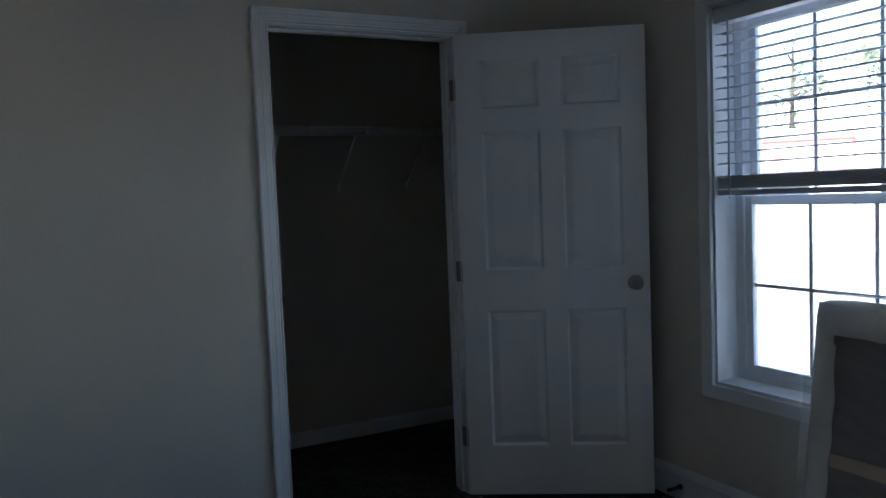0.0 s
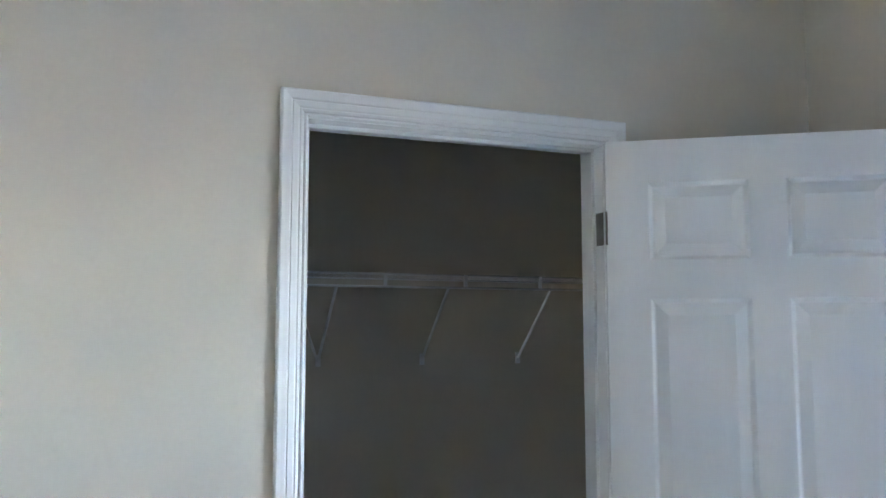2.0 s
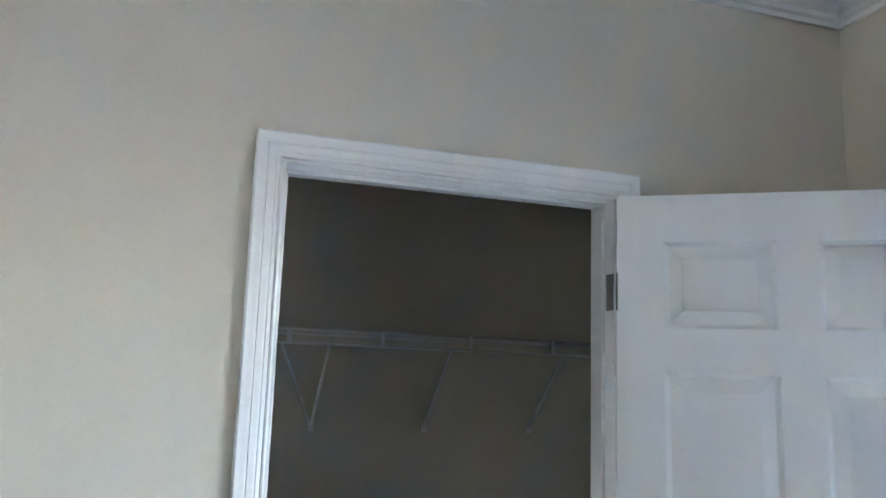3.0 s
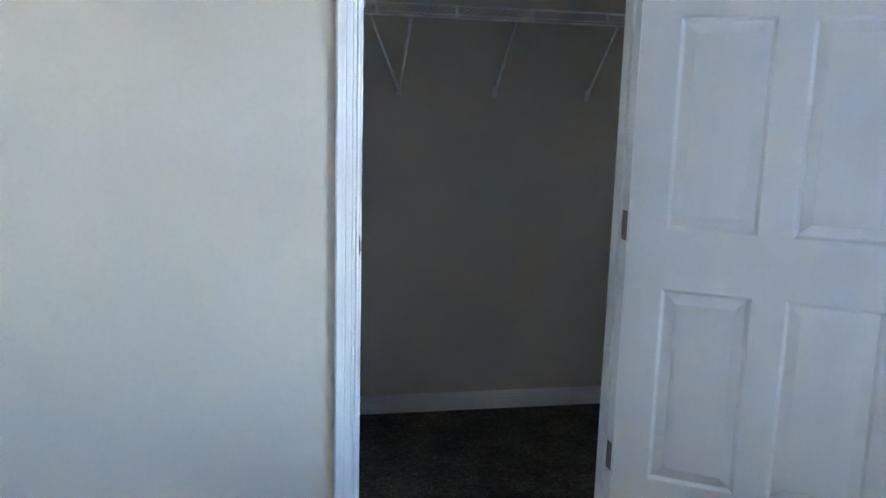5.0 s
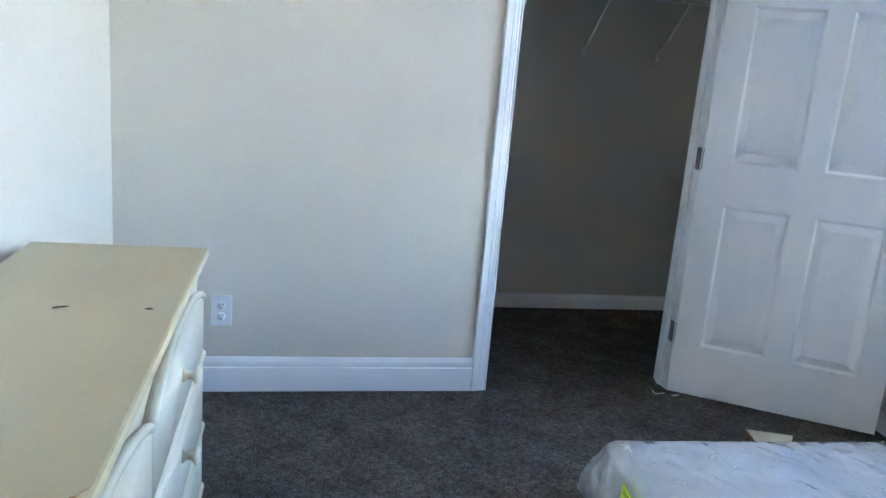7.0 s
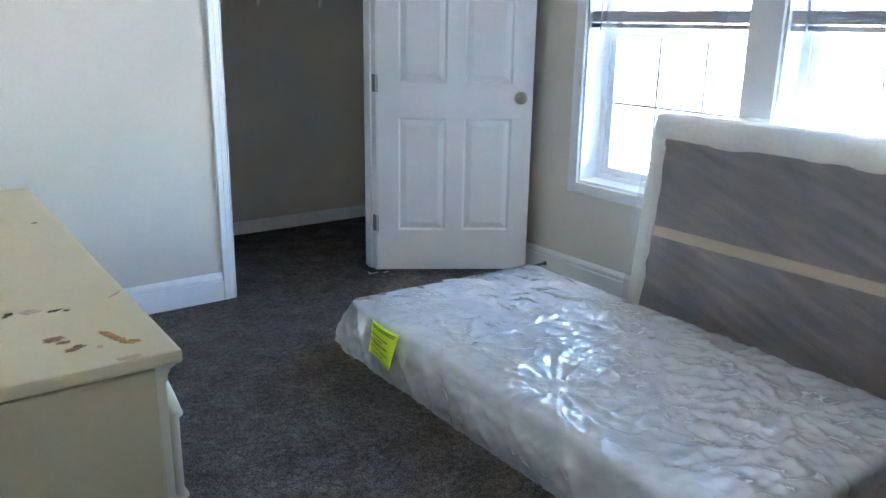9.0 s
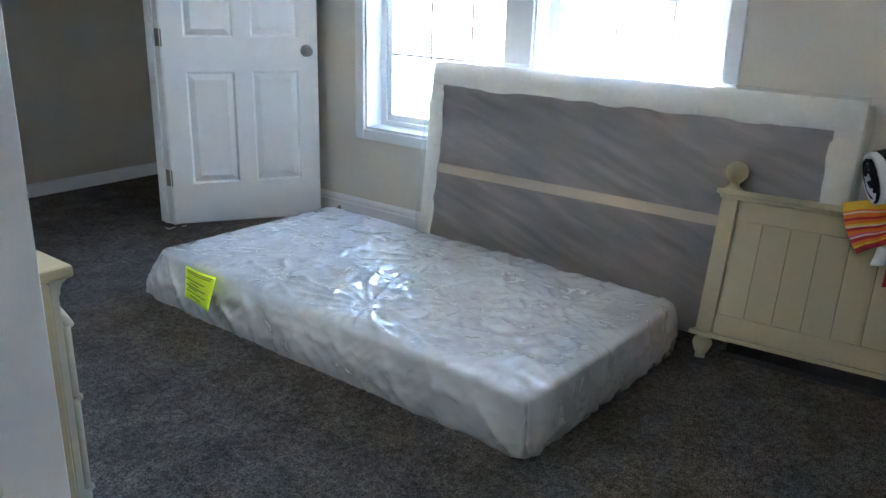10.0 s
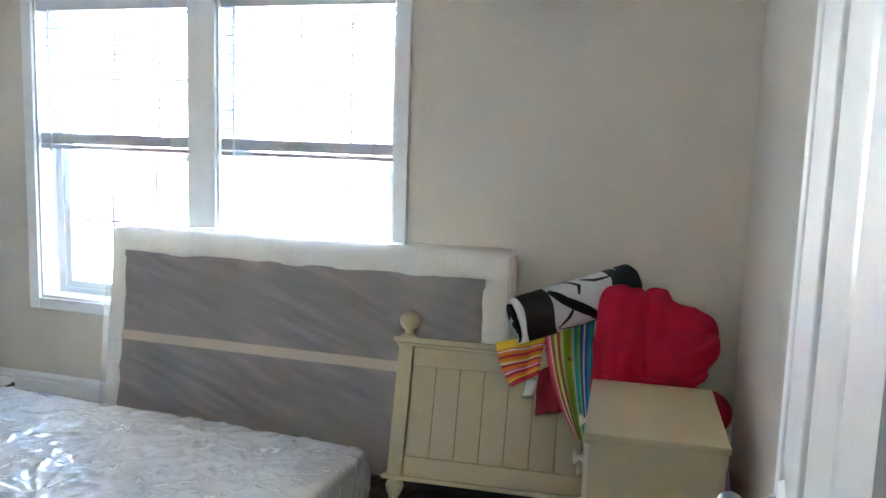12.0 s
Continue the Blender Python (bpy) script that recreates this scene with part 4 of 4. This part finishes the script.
# ---- box spring, leaning on the window wall ----
def box_spring():
    """Local: x along its length, z up its short side, front (dust cover) towards -y."""
    L, Hh, T = 1.90, 0.978, 0.165
    m = Matrix.Translation((1.255, -1.376, 0.004)) @ pose(0, 0, 0, 0, 0, -90) @ pose(0, 0, 0, -6.5)
    b = thing("box_spring", m, "twin box spring in clear plastic, dust cover outward, leaning", "box spring")
    bm = soft_box(L, T, Hh, 0.03, 0.045, cells=(60, 8, 36), bulge=0.004)
    bm.transform(pose(L / 2, T / 2, 0))
    part("frame_cloth", bm, BORDER, b, "cream quilted border cloth")
    # turned-over cloth margin on the underside
    def lump(x0, x1, z0, z1, seed):
        bm = bmesh.new()
        nx, nz = max(3, int((x1 - x0) / 0.025)), max(3, int((z1 - z0) / 0.02))
        rows = []
        for i in range(nx + 1):
            row = []
            for k in range(nz + 1):
                x, z = x0 + (x1 - x0) * i / nx, z0 + (z1 - z0) * k / nz
                e = min(i, nx - i, k, nz - k)
                dy = -0.004 - (0.005 + 0.007 * noise.noise(Vector((x * 11, z * 11, seed)))) * (1 if e else 0)
                w = 0.022 * noise.noise(Vector((x * 4, z * 4, seed + 4))) + 0.008 * noise.noise(Vector((x * 15, z * 15, seed)))
                row.append(bm.verts.new((x + (w if i in (0, nx) and z1 - z0 > 0.5 else 0), dy + (0.004 if e == 0 else 0), z + (w if nx > nz and k in (0, nz) and 0.1 < z < 0.87 else 0))))
            rows.append(row)
        for i in range(nx):
            for k in range(nz):
                bm.faces.new((rows[i][k], rows[i + 1][k], rows[i + 1][k + 1], rows[i][k + 1]))
        return smooth(bm, 70)
    part("margin", lump(0.03, L - 0.03, Hh - 0.125, Hh - 0.028, 1.0), BORDER, b)
    part("margin", lump(0.028, 0.105, 0.03, Hh - 0.13, 2.0), BORDER, b)
    part("margin", lump(L - 0.115, L - 0.028, 0.03, Hh - 0.13, 3.0), BORDER, b)
    bm = bmesh.new()
    bmesh.ops.create_grid(bm, x_segments=60, y_segments=30, size=0.5)
    for v in bm.verts:
        x, z = 0.085 + (v.co.x + 0.5) * (L - 0.18), 0.015 + (v.co.y + 0.5) * (Hh - 0.125)
        v.co = (x, -0.0035 - 0.002 * abs(noise.noise(Vector((x * 3 + z * 9, z * 4, 1.0)))), z)
    part("dust_cover", smooth(bm, 70), DUST, b, "thin grey-brown dust cover cloth")
    bm = block(0.100, L - 0.110, -0.0085, -0.0062, 0.456, 0.500, 0.001)
    part("slat", bm, SLAT, b, "pale pine slat showing through")
    # bag
    bm = bmesh.new()
    nx, nz = 110, 60
    rows = []
    for i in range(nx + 1):
        row = []
        for k in range(nz + 1):
            x, z = -0.004 + (L + 0.008) * i / nx, 0.002 + (Hh + 0.012) * k / nz
            r1 = (1 - abs(noise.noise(Vector((x * 3 - z * 4, z * 5 + x * 4, 4.0))))) ** 5
            r2 = (1 - abs(noise.noise(Vector((x * 8 - z * 10, z * 9 + x * 9, 7.0))))) ** 8
            row.append(bm.verts.new((x, -0.0145 - 0.007 * r1 - 0.004 * r2, z)))
        rows.append(row)
    for i in range(nx):
        for k in range(nz):
            bm.faces.new((rows[i][k], rows[i + 1][k], rows[i + 1][k + 1], rows[i][k + 1]))
    edge = [rows[i][nz] for i in range(nx + 1)]
    back = [bm.verts.new((v.co.x, T + 0.006, v.co.z + 0.004 * noise.noise(v.co * 20))) for v in edge]
    for i in range(nx):
        bm.faces.new((edge[i], edge[i + 1], back[i + 1], back[i]))
    part("plastic_bag", smooth(bm, 60), PLASTIC_BOX, b, "clear polythene bag with diagonal creases")
    return b


box_spring()


# ---- bedding heap ----
def red_blanket():
    """A crumpled heap of thick fleece: rounded rolls of cloth sunk into one another, down to the floor."""
    rolls = np.array([  # from x, y, z, radius to x, y, z, radius
        (1.08, -3.725, 0.865, 0.070, 1.03, -3.735, 0.42, 0.090),
        (1.07, -3.780, 0.880, 0.050, 1.00, -3.775, 0.50, 0.055),
        (1.12, -3.850, 0.880, 0.052, 1.05, -3.835, 0.76, 0.045),
        (1.10, -3.850, 0.845, 0.060, 1.13, -3.995, 0.785, 0.070),
        (1.07, -3.865, 0.715, 0.060, 1.07, -3.995, 0.735, 0.075),
        (1.04, -3.840, 0.620, 0.045, 1.05, -3.975, 0.655, 0.050),
        (1.08, -3.860, 0.530, 0.090, 1.13, -4.050, 0.500, 0.078),
        (1.20, -3.880, 0.700, 0.080, 1.20, -3.900, 0.45, 0.120),
        (1.15, -3.850, 0.200, 0.140, 1.17, -3.960, 0.22, 0.150)])
    # deep folds across the front: from y, z to y, z, depth, width
    creases = ((-3.852, 0.93, -3.815, 0.55, 0.085, 0.017), (-3.83, 0.725, -4.06, 0.815, 0.052, 0.014), (-3.82, 0.650, -4.05, 0.690, 0.050, 0.014),
               (-3.690, 0.88, -3.730, 0.50, 0.018, 0.016), (-3.76, 0.90, -3.790, 0.60, 0.026, 0.016), (-3.88, 0.88, -4.00, 0.80, 0.034, 0.014))
    c = np.array((1.12, -3.84, 0.50))
    bm = bmesh.new()
    bmesh.ops.create_icosphere(bm, subdivisions=7, radius=1)
    dirs = np.array([v.co.normalized() for v in bm.verts])

    def far(p):
        """Signed distance to the soft union of the rolls."""
        total = np.zeros(len(p))
        for q in rolls:
            a, b = q[:3], q[4:7]
            t = np.clip((p - a) @ (b - a) / ((b - a) @ (b - a)), 0, 1)
            d = np.linalg.norm(p - a - t[:, None] * (b - a), axis=1) - (q[3] * (1 - t) + q[7] * t)
            total += np.exp(-np.clip(d, -0.3, 0.8) / 0.005)
        return -0.005 * np.log(total + 1e-30)
    rad = np.full(len(dirs), 0.75)
    for _ in range(50):
        rad = np.maximum(rad - np.clip(far(c + dirs * rad[:, None]), 0, 0.2) * 0.8, 0.05)
    for v, n, r in zip(bm.verts, dirs, rad):
        n = Vector(n)
        p = Vector(c) + n * float(r)
        q = p + 0.03 * noise.noise_vector(p * 6)
        fold = ridged(q.y * 9 + q.z * 5, q.z * 3 - q.y * 2, q.x * 3, 5)
        p += n * (0.010 * fold - 0.005 + 0.004 * noise.noise(p * 14))
        for y0, z0, y1, z1, deep, wide in creases:
            sy, sz = y1 - y0, z1 - z0
            ln = math.hypot(sy, sz)
            t = ((p.y - y0) * sy + (p.z - z0) * sz) / ln ** 2
            off = ((p.y - y0) * sz - (p.z - z0) * sy) / ln + 0.035 * noise.noise(p * 6) + 0.03 * math.sin(2.6 * t)
            ends = ease(-0.15, 0.1, t) * ease(1.2, 0.9, t)
            p += n * ends * deep * (0.55 * math.exp(-((off + 1.9 * wide) / (1.6 * wide)) ** 2) - math.exp(-(off / wide) ** 2)) * ease(0.1, -0.55, n.x)
        v.co = (p.x, max(p.y, YB + 0.03), max(p.z, 0.003))
    for _ in range(2):
        bmesh.ops.smooth_vert(bm, verts=bm.verts, factor=0.5, use_axis_x=True, use_axis_y=True, use_axis_z=True)
    o = part("red_blanket", smooth(bm, 80), RED)
    return tagged(o, "crumpled bright red fleece blanket heaped in corner", "blanket")


red_blanket()


def towel_roll():
    """A blanket rolled up in a spiral, with painted black strokes round the outside."""
    a, b = Vector((1.00, -3.375, 0.786)), Vector((1.185, -3.761, 0.915))
    axis = (b - a).normalized()
    e1 = Vector((-1, 0, 0))
    e1 = (e1 - axis * e1.dot(axis)).normalized()
    e2 = e1.cross(axis)
    if e2.z < 0:
        e2 = -e2
    ln, R0 = (b - a).length, 0.076

    def on(v, ang, r):
        return a + axis * (ln * v) + (e1 * math.cos(ang) + e2 * math.sin(ang)) * r
    bm = bmesh.new()
    n, turns, seg = 20, 3.6, 120
    rows = []
    for i in range(n + 1):
        u = i / n
        row = []
        for k in range(seg + 1):
            t = k / seg
            ang = 2 * math.pi * turns * t
            r = min(0.014 + 0.086 * t, R0) * (1 + 0.025 * noise.noise(Vector((u * 4, ang, 0))))
            row.append(bm.verts.new(on(u + 0.015 * math.sin(ang + 1), ang, r)))
        rows.append(row)
    for i in range(n):
        for k in range(seg):
            bm.faces.new((rows[i][k], rows[i + 1][k], rows[i + 1][k + 1], rows[i][k + 1]))
    o = part("rolled_blanket", smooth(bm, 60), PRINT_WHITE)
    t = o.modifiers.new("thick", "SOLIDIFY")
    t.thickness, t.offset = 0.010, 0
    tagged(o, "rolled black and white printed blanket atop the bedding", "blanket")

    def stroke(path, width, r=R0 + 0.0075):
        """A black brush stroke along (degrees round, share along); tapers at its ends."""
        bm = bmesh.new()
        pts = []
        m = 40
        for k in range(m + 1):
            f = k / m * (len(path) - 1)
            i = min(int(f), len(path) - 2)
            g = f - i
            pts.append((path[i][0] * (1 - g) + path[i + 1][0] * g, path[i][1] * (1 - g) + path[i + 1][1] * g))
        last = None
        for k, (ang, v) in enumerate(pts):
            p0, p1 = pts[max(k - 1, 0)], pts[min(k + 1, m)]
            dx, dy = radians(p1[0] - p0[0]) * r, (p1[1] - p0[1]) * ln
            L2 = max(math.hypot(dx, dy), 1e-6)
            w = width * (0.35 + 0.65 * math.sin(math.pi * k / m) ** 0.5) * (1 + 0.15 * noise.noise(Vector((k * 0.4, width * 90, 0)))) / 2
            ox, oy = -dy / L2 * w, dx / L2 * w
            row = [bm.verts.new(on(v + s * oy / ln, radians(ang) + s * ox / r, r)) for s in (-1, 0, 1)]
            if last:
                for q in range(2):
                    bm.faces.new((last[q], last[q + 1], row[q + 1], row[q]))
            last = row
        part("print_stroke", smooth(bm, 60), PRINT_BLACK, o)
    for k in range(9):
        bm = bmesh.new()
        rr = R0 + 0.0072
        ring = [[bm.verts.new(on(v + 0.012 * math.sin(math.radians(g) * 3), radians(g), rr)) for v in (0.06, 0.15, 0.29)] for g in (k * 40, k * 40 + 10, k * 40 + 20, k * 40 + 30, k * 40 + 40.5)]
        for p, q in zip(ring, ring[1:]):
            for z in range(2):
                bm.faces.new((p[z], p[z + 1], q[z + 1], q[z]))
        part("print_band", smooth(bm, 60), PRINT_BLACK, o)
    for path, w in ((((60, 0.30), (20, 0.40), (-25, 0.58), (-60, 0.66)), 0.034), (((-45, 0.30), (-20, 0.40), (-5, 0.44)), 0.012), (((85, 0.45), (50, 0.55), (25, 0.52)), 0.012),
                    (((70, 0.58), (52, 0.68), (50, 0.80)), 0.014), (((-50, 0.30), (-65, 0.5), (-50, 0.75)), 0.010), (((100, 0.80), (40, 0.86), (-20, 0.80), (-70, 0.74)), 0.045),
                    (((110, 0.92), (30, 0.96), (-60, 0.93)), 0.06), (((110, 0.36), (85, 0.40), (95, 0.50), (110, 0.46)), 0.010)):
        stroke(path, w)
    # black rims of the inner turns at the open end
    for r0, g0, g1 in ((0.024, -160, 120), (0.043, -60, 170), (0.060, 40, 260), (0.072, -80, 60)):
        pts = [on(-0.006, radians(g0 + (g1 - g0) * k / 20), r0) for k in range(21)]
        part("print_rim", rod(pts, 0.0055, 6), PRINT_BLACK, o)


towel_roll()


def drape(name, corners, mat, parent, nu=26, nv=30, fold=0.012, seed=0.0, sag=0.0, bow=0.0, label=""):
    """A hanging cloth between four corners (top a, top b, low b, low a), with soft folds down it."""
    bm = bmesh.new()
    uvl = bm.loops.layers.uv.new("UVMap")
    a, b, c, d = (Vector(p) for p in corners)
    nrm = (b - a).cross(d - a).normalized()
    rows = []
    for i in range(nu + 1):
        u = i / nu
        row = []
        for j in range(nv + 1):
            v = j / nv
            p = (a * (1 - u) + b * u) * (1 - v) + (d * (1 - u) + c * u) * v
            w = fold * (math.sin(u * 9 + seed + 1.5 * v) + 1.2 * noise.noise(Vector((u * 3, v * 2.4, seed)))) + sag * math.sin(math.pi * v)
            row.append(bm.verts.new(p + nrm * w + (a - b).normalized() * bow * math.sin(math.pi * v) * (1 - 0.6 * u)))
        rows.append(row)
    for i in range(nu):
        for j in range(nv):
            f = bm.faces.new((rows[i][j], rows[i + 1][j], rows[i + 1][j + 1], rows[i][j + 1]))
            for lp, (ii, jj) in zip(f.loops, ((i, j), (i + 1, j), (i + 1, j + 1), (i, j + 1))):
                lp[uvl].uv = (ii / nu, jj / nv)
    o = part(name, smooth(bm, 60), mat, parent, label)
    o.modifiers.new("thick", "SOLIDIFY").thickness = 0.006
    return o


def striped_quilt():
    q = thing("striped_quilt", pose(0, 0, 0), "rainbow striped cotton quilt hanging over the footboard", "quilt")
    drape("warm_flap", ((1.05, -3.300, 0.690), (1.08, -3.480, 0.725), (1.02, -3.470, 0.600), (1.01, -3.378, 0.545)), WARM, q, seed=1.0, fold=0.014, bow=0.012, label="orange and red striped flap")
    drape("cool_fall", ((1.06, -3.470, 0.745), (1.12, -3.640, 0.815), (0.99, -3.668, 0.33), (1.00, -3.640, 0.35)), COOL, q, seed=2.0, fold=0.026, sag=-0.030, bow=0.030, label="green and blue striped fall")
    drape("lining", ((1.055, -3.462, 0.60), (1.065, -3.57, 0.66), (1.035, -3.60, 0.480), (1.030, -3.462, 0.445)), DARKRED, q, seed=4.0, label="dark red lining")
    drape("care_tag", ((0.995, -3.430, 0.580), (0.995, -3.468, 0.588), (0.985, -3.458, 0.528), (0.985, -3.423, 0.520)), TAG, q, 6, 6, 0.003, label="white cloth care tag")


striped_quilt()


# ---- scraps on the carpet ----
def offcut():
    bm = bmesh.new()
    pts = [(0, 0), (0.16, -0.03), (0.12, -0.13), (0.03, -0.08)]
    low = [bm.verts.new((x, y, 0)) for x, y in pts]
    top = [bm.verts.new((x, y, 0.02)) for x, y in pts]
    bm.faces.new(top)
    bm.faces.new(low)
    for i in range(4):
        j = (i + 1) % 4
        bm.faces.new((low[i], low[j], top[j], top[i]))
    o = thing("board_offcut", pose(0.875, -0.53, 0.055, 20, -8, -20), "small white-faced board offcut with raw wood edge", "offcut")
    part("core", bm, RAWWOOD, o)
    bm = bmesh.new()
    vs = [bm.verts.new((x, y, z)) for z in (0.0202, 0.0215) for x, y in pts]
    bm.faces.new(vs[:4])
    bm.faces.new(vs[4:])
    for i in range(4):
        j = (i + 1) % 4
        bm.faces.new((vs[i], vs[j], vs[4 + j], vs[4 + i]))
    part("white_face", bm, CREAM_FRONT, o)


offcut()
for i, (x, y, a, l) in enumerate(((0.745, -0.035, 80, 0.03), (0.765, -0.052, 10, 0.05), (0.83, -0.07, 15, 0.035), (1.49, -0.52, 30, 0.03), (1.505, -0.56, 70, 0.025))):
    s = part("paint_scrap", block(-l / 2, l / 2, -0.004, 0.004, 0, 0.003, 0.001), PAPER)
    s.matrix_basis = pose(x, y, 0.0, 0, 0, a)
    tagged(s, "tiny white scrap lying on the carpet", "scrap", "scraps by the door")


def baseboard_stop():
    o = part("door_bumper", lathe([(0, 0), (0.012, 0), (0.012, 0.004), (0.006, 0.006)] + [(0.006 + 0.0012 * (k % 2), 0.008 + 0.003 * k) for k in range(18)] + [(0.008, 0.064), (0.008, 0.074), (0, 0.076)], 14,
                                  pose(0, 0, 0, 0, -90)), BARK)
    o.matrix_basis = pose(XW - 0.016, -0.575, 0.06)
    tagged(o, "small brown spring door bumper on the baseboard", "door bumper")


baseboard_stop()

# ---- outdoors ----
GZ = -0.62
bm = bmesh.new()
bmesh.ops.create_grid(bm, x_segments=40, y_segments=40, size=600)
bm.transform(Matrix.Translation((0, 0, GZ)))
structure("ground", bm, GROUND, "pale dry sandy ground in full sun")
# outer shell out of view, added so the house blocks sun and sky
bm = block(-2.9, XE + 0.02, YB - TH - 0.02, YB - TH, GZ, HC + 0.12)
bx(bm, -2.9, XE + 0.02, YC + TH, YC + TH + 0.02, GZ, HC + 0.12)
bx(bm, -2.92, -2.9, YB - TH, YC + TH, GZ, HC + 0.12)
bx(bm, XE, XE + 0.02, YB - TH, YC + TH, GZ, -0.01)
structure("wall_outer", bm, HOUSE, "unseen beige outer siding, added so the house casts shade")


def shop():
    """A long low white building across the way, with a red-framed front."""
    s = thing("low_building", pose(21, 14, GZ, 0, 0, -52), "long low white building with red-trimmed front", "building")
    part("wall", block(-4.2, 26, 0, 8, 0, 3.45), SIDING, s)
    part("roof", block(-4.5, 26.3, -0.3, 8.3, 3.45, 3.62), SIDING, s)
    for z in (1.35, 2.3, 3.2):
        part("red_band", block(-4.1, 1.5, -0.03, 0, z, z + 0.07), REDPAINT, s)
    part("red_post", block(1.42, 1.52, -0.04, 0, 0, 3.25), REDPAINT, s)
    for k in range(6):
        part("sign_bar", block(-3.6 + 0.55 * k, -3.3 + 0.55 * k, -0.05, 0, 2.65, 3.0), REDPAINT, s)
    part("window", block(-1.6, 0.2, -0.02, 0, 1.5, 2.2), DARKGLASS, s)
    part("window", block(9.5, 10.3, -0.02, 0, 2.1, 2.3), DARKGLASS, s)


shop()


def tree(x, y, h, spread, seed):
    rnd = random.Random(seed)
    t = thing("tree", pose(x, y, GZ), "tall thin-crowned green tree in bright daylight", "tree", "trees beyond the building")
    bm = bmesh.new()
    def limb(a, b, r0, r1):
        q = (b - a).to_track_quat("Z", "Y").to_matrix().to_4x4()
        bmesh.ops.create_cone(bm, segments=8, radius1=r0, radius2=r1, depth=(b - a).length, cap_ends=True, matrix=Matrix.Translation((a + b) / 2) @ q)
    limb(Vector((0, 0, 0)), Vector((0.2, 0.1, h * 0.5)), 0.22, 0.15)
    limb(Vector((0.2, 0.1, h * 0.48)), Vector((0.1, -0.1, h * 0.95)), 0.15, 0.04)
    tips = []
    for k in range(16):
        z = h * rnd.uniform(0.35, 0.92)
        a = rnd.uniform(0, 2 * math.pi)
        r = spread * (1.05 - z / h) * rnd.uniform(0.7, 1.3) + 0.3
        tip = Vector((r * math.cos(a), r * math.sin(a), z + rnd.uniform(0, 0.6)))
        limb(Vector((0.15, 0, z - 0.3)), tip, 0.06, 0.015)
        tips.append(tip)
    tips.append(Vector((0.1, -0.1, h)))
    part("trunk", bm, BARK, t)
    verts, faces = [], []
    for tip in tips:
        for k in range(85):
            c = tip + Vector((rnd.gauss(0, 0.55), rnd.gauss(0, 0.55), rnd.gauss(0, 0.35)))
            s = rnd.uniform(0.07, 0.16)
            u = Vector((rnd.uniform(-1, 1), rnd.uniform(-1, 1), rnd.uniform(-1, 1))).normalized()
            w = u.orthogonal().normalized()
            i = len(verts)
            verts += [c - u * s, c + w * s * 0.5, c + u * s, c - w * s * 0.5]
            faces.append((i, i + 1, i + 2, i + 3))
    me = bpy.data.meshes.new("crown")
    me.from_pydata(verts, [], faces)
    me.materials.append(LEAF)
    o = new("crown", me)
    o.parent = t
    tagged(o, kind="stuff")


for i, (x, y, h, sp) in enumerate(((26, 21.5, 9.0, 2.3), (30, 17.0, 8.2, 3.0), (27, 13.5, 9.5, 2.6), (33, 24, 9.5, 3.0), (34, 12, 8.5, 3.2), (36, 18, 8, 3), (31, 7, 9, 3), (32, -2, 8.5, 3))):
    tree(x, y, h, sp, 40 + i)
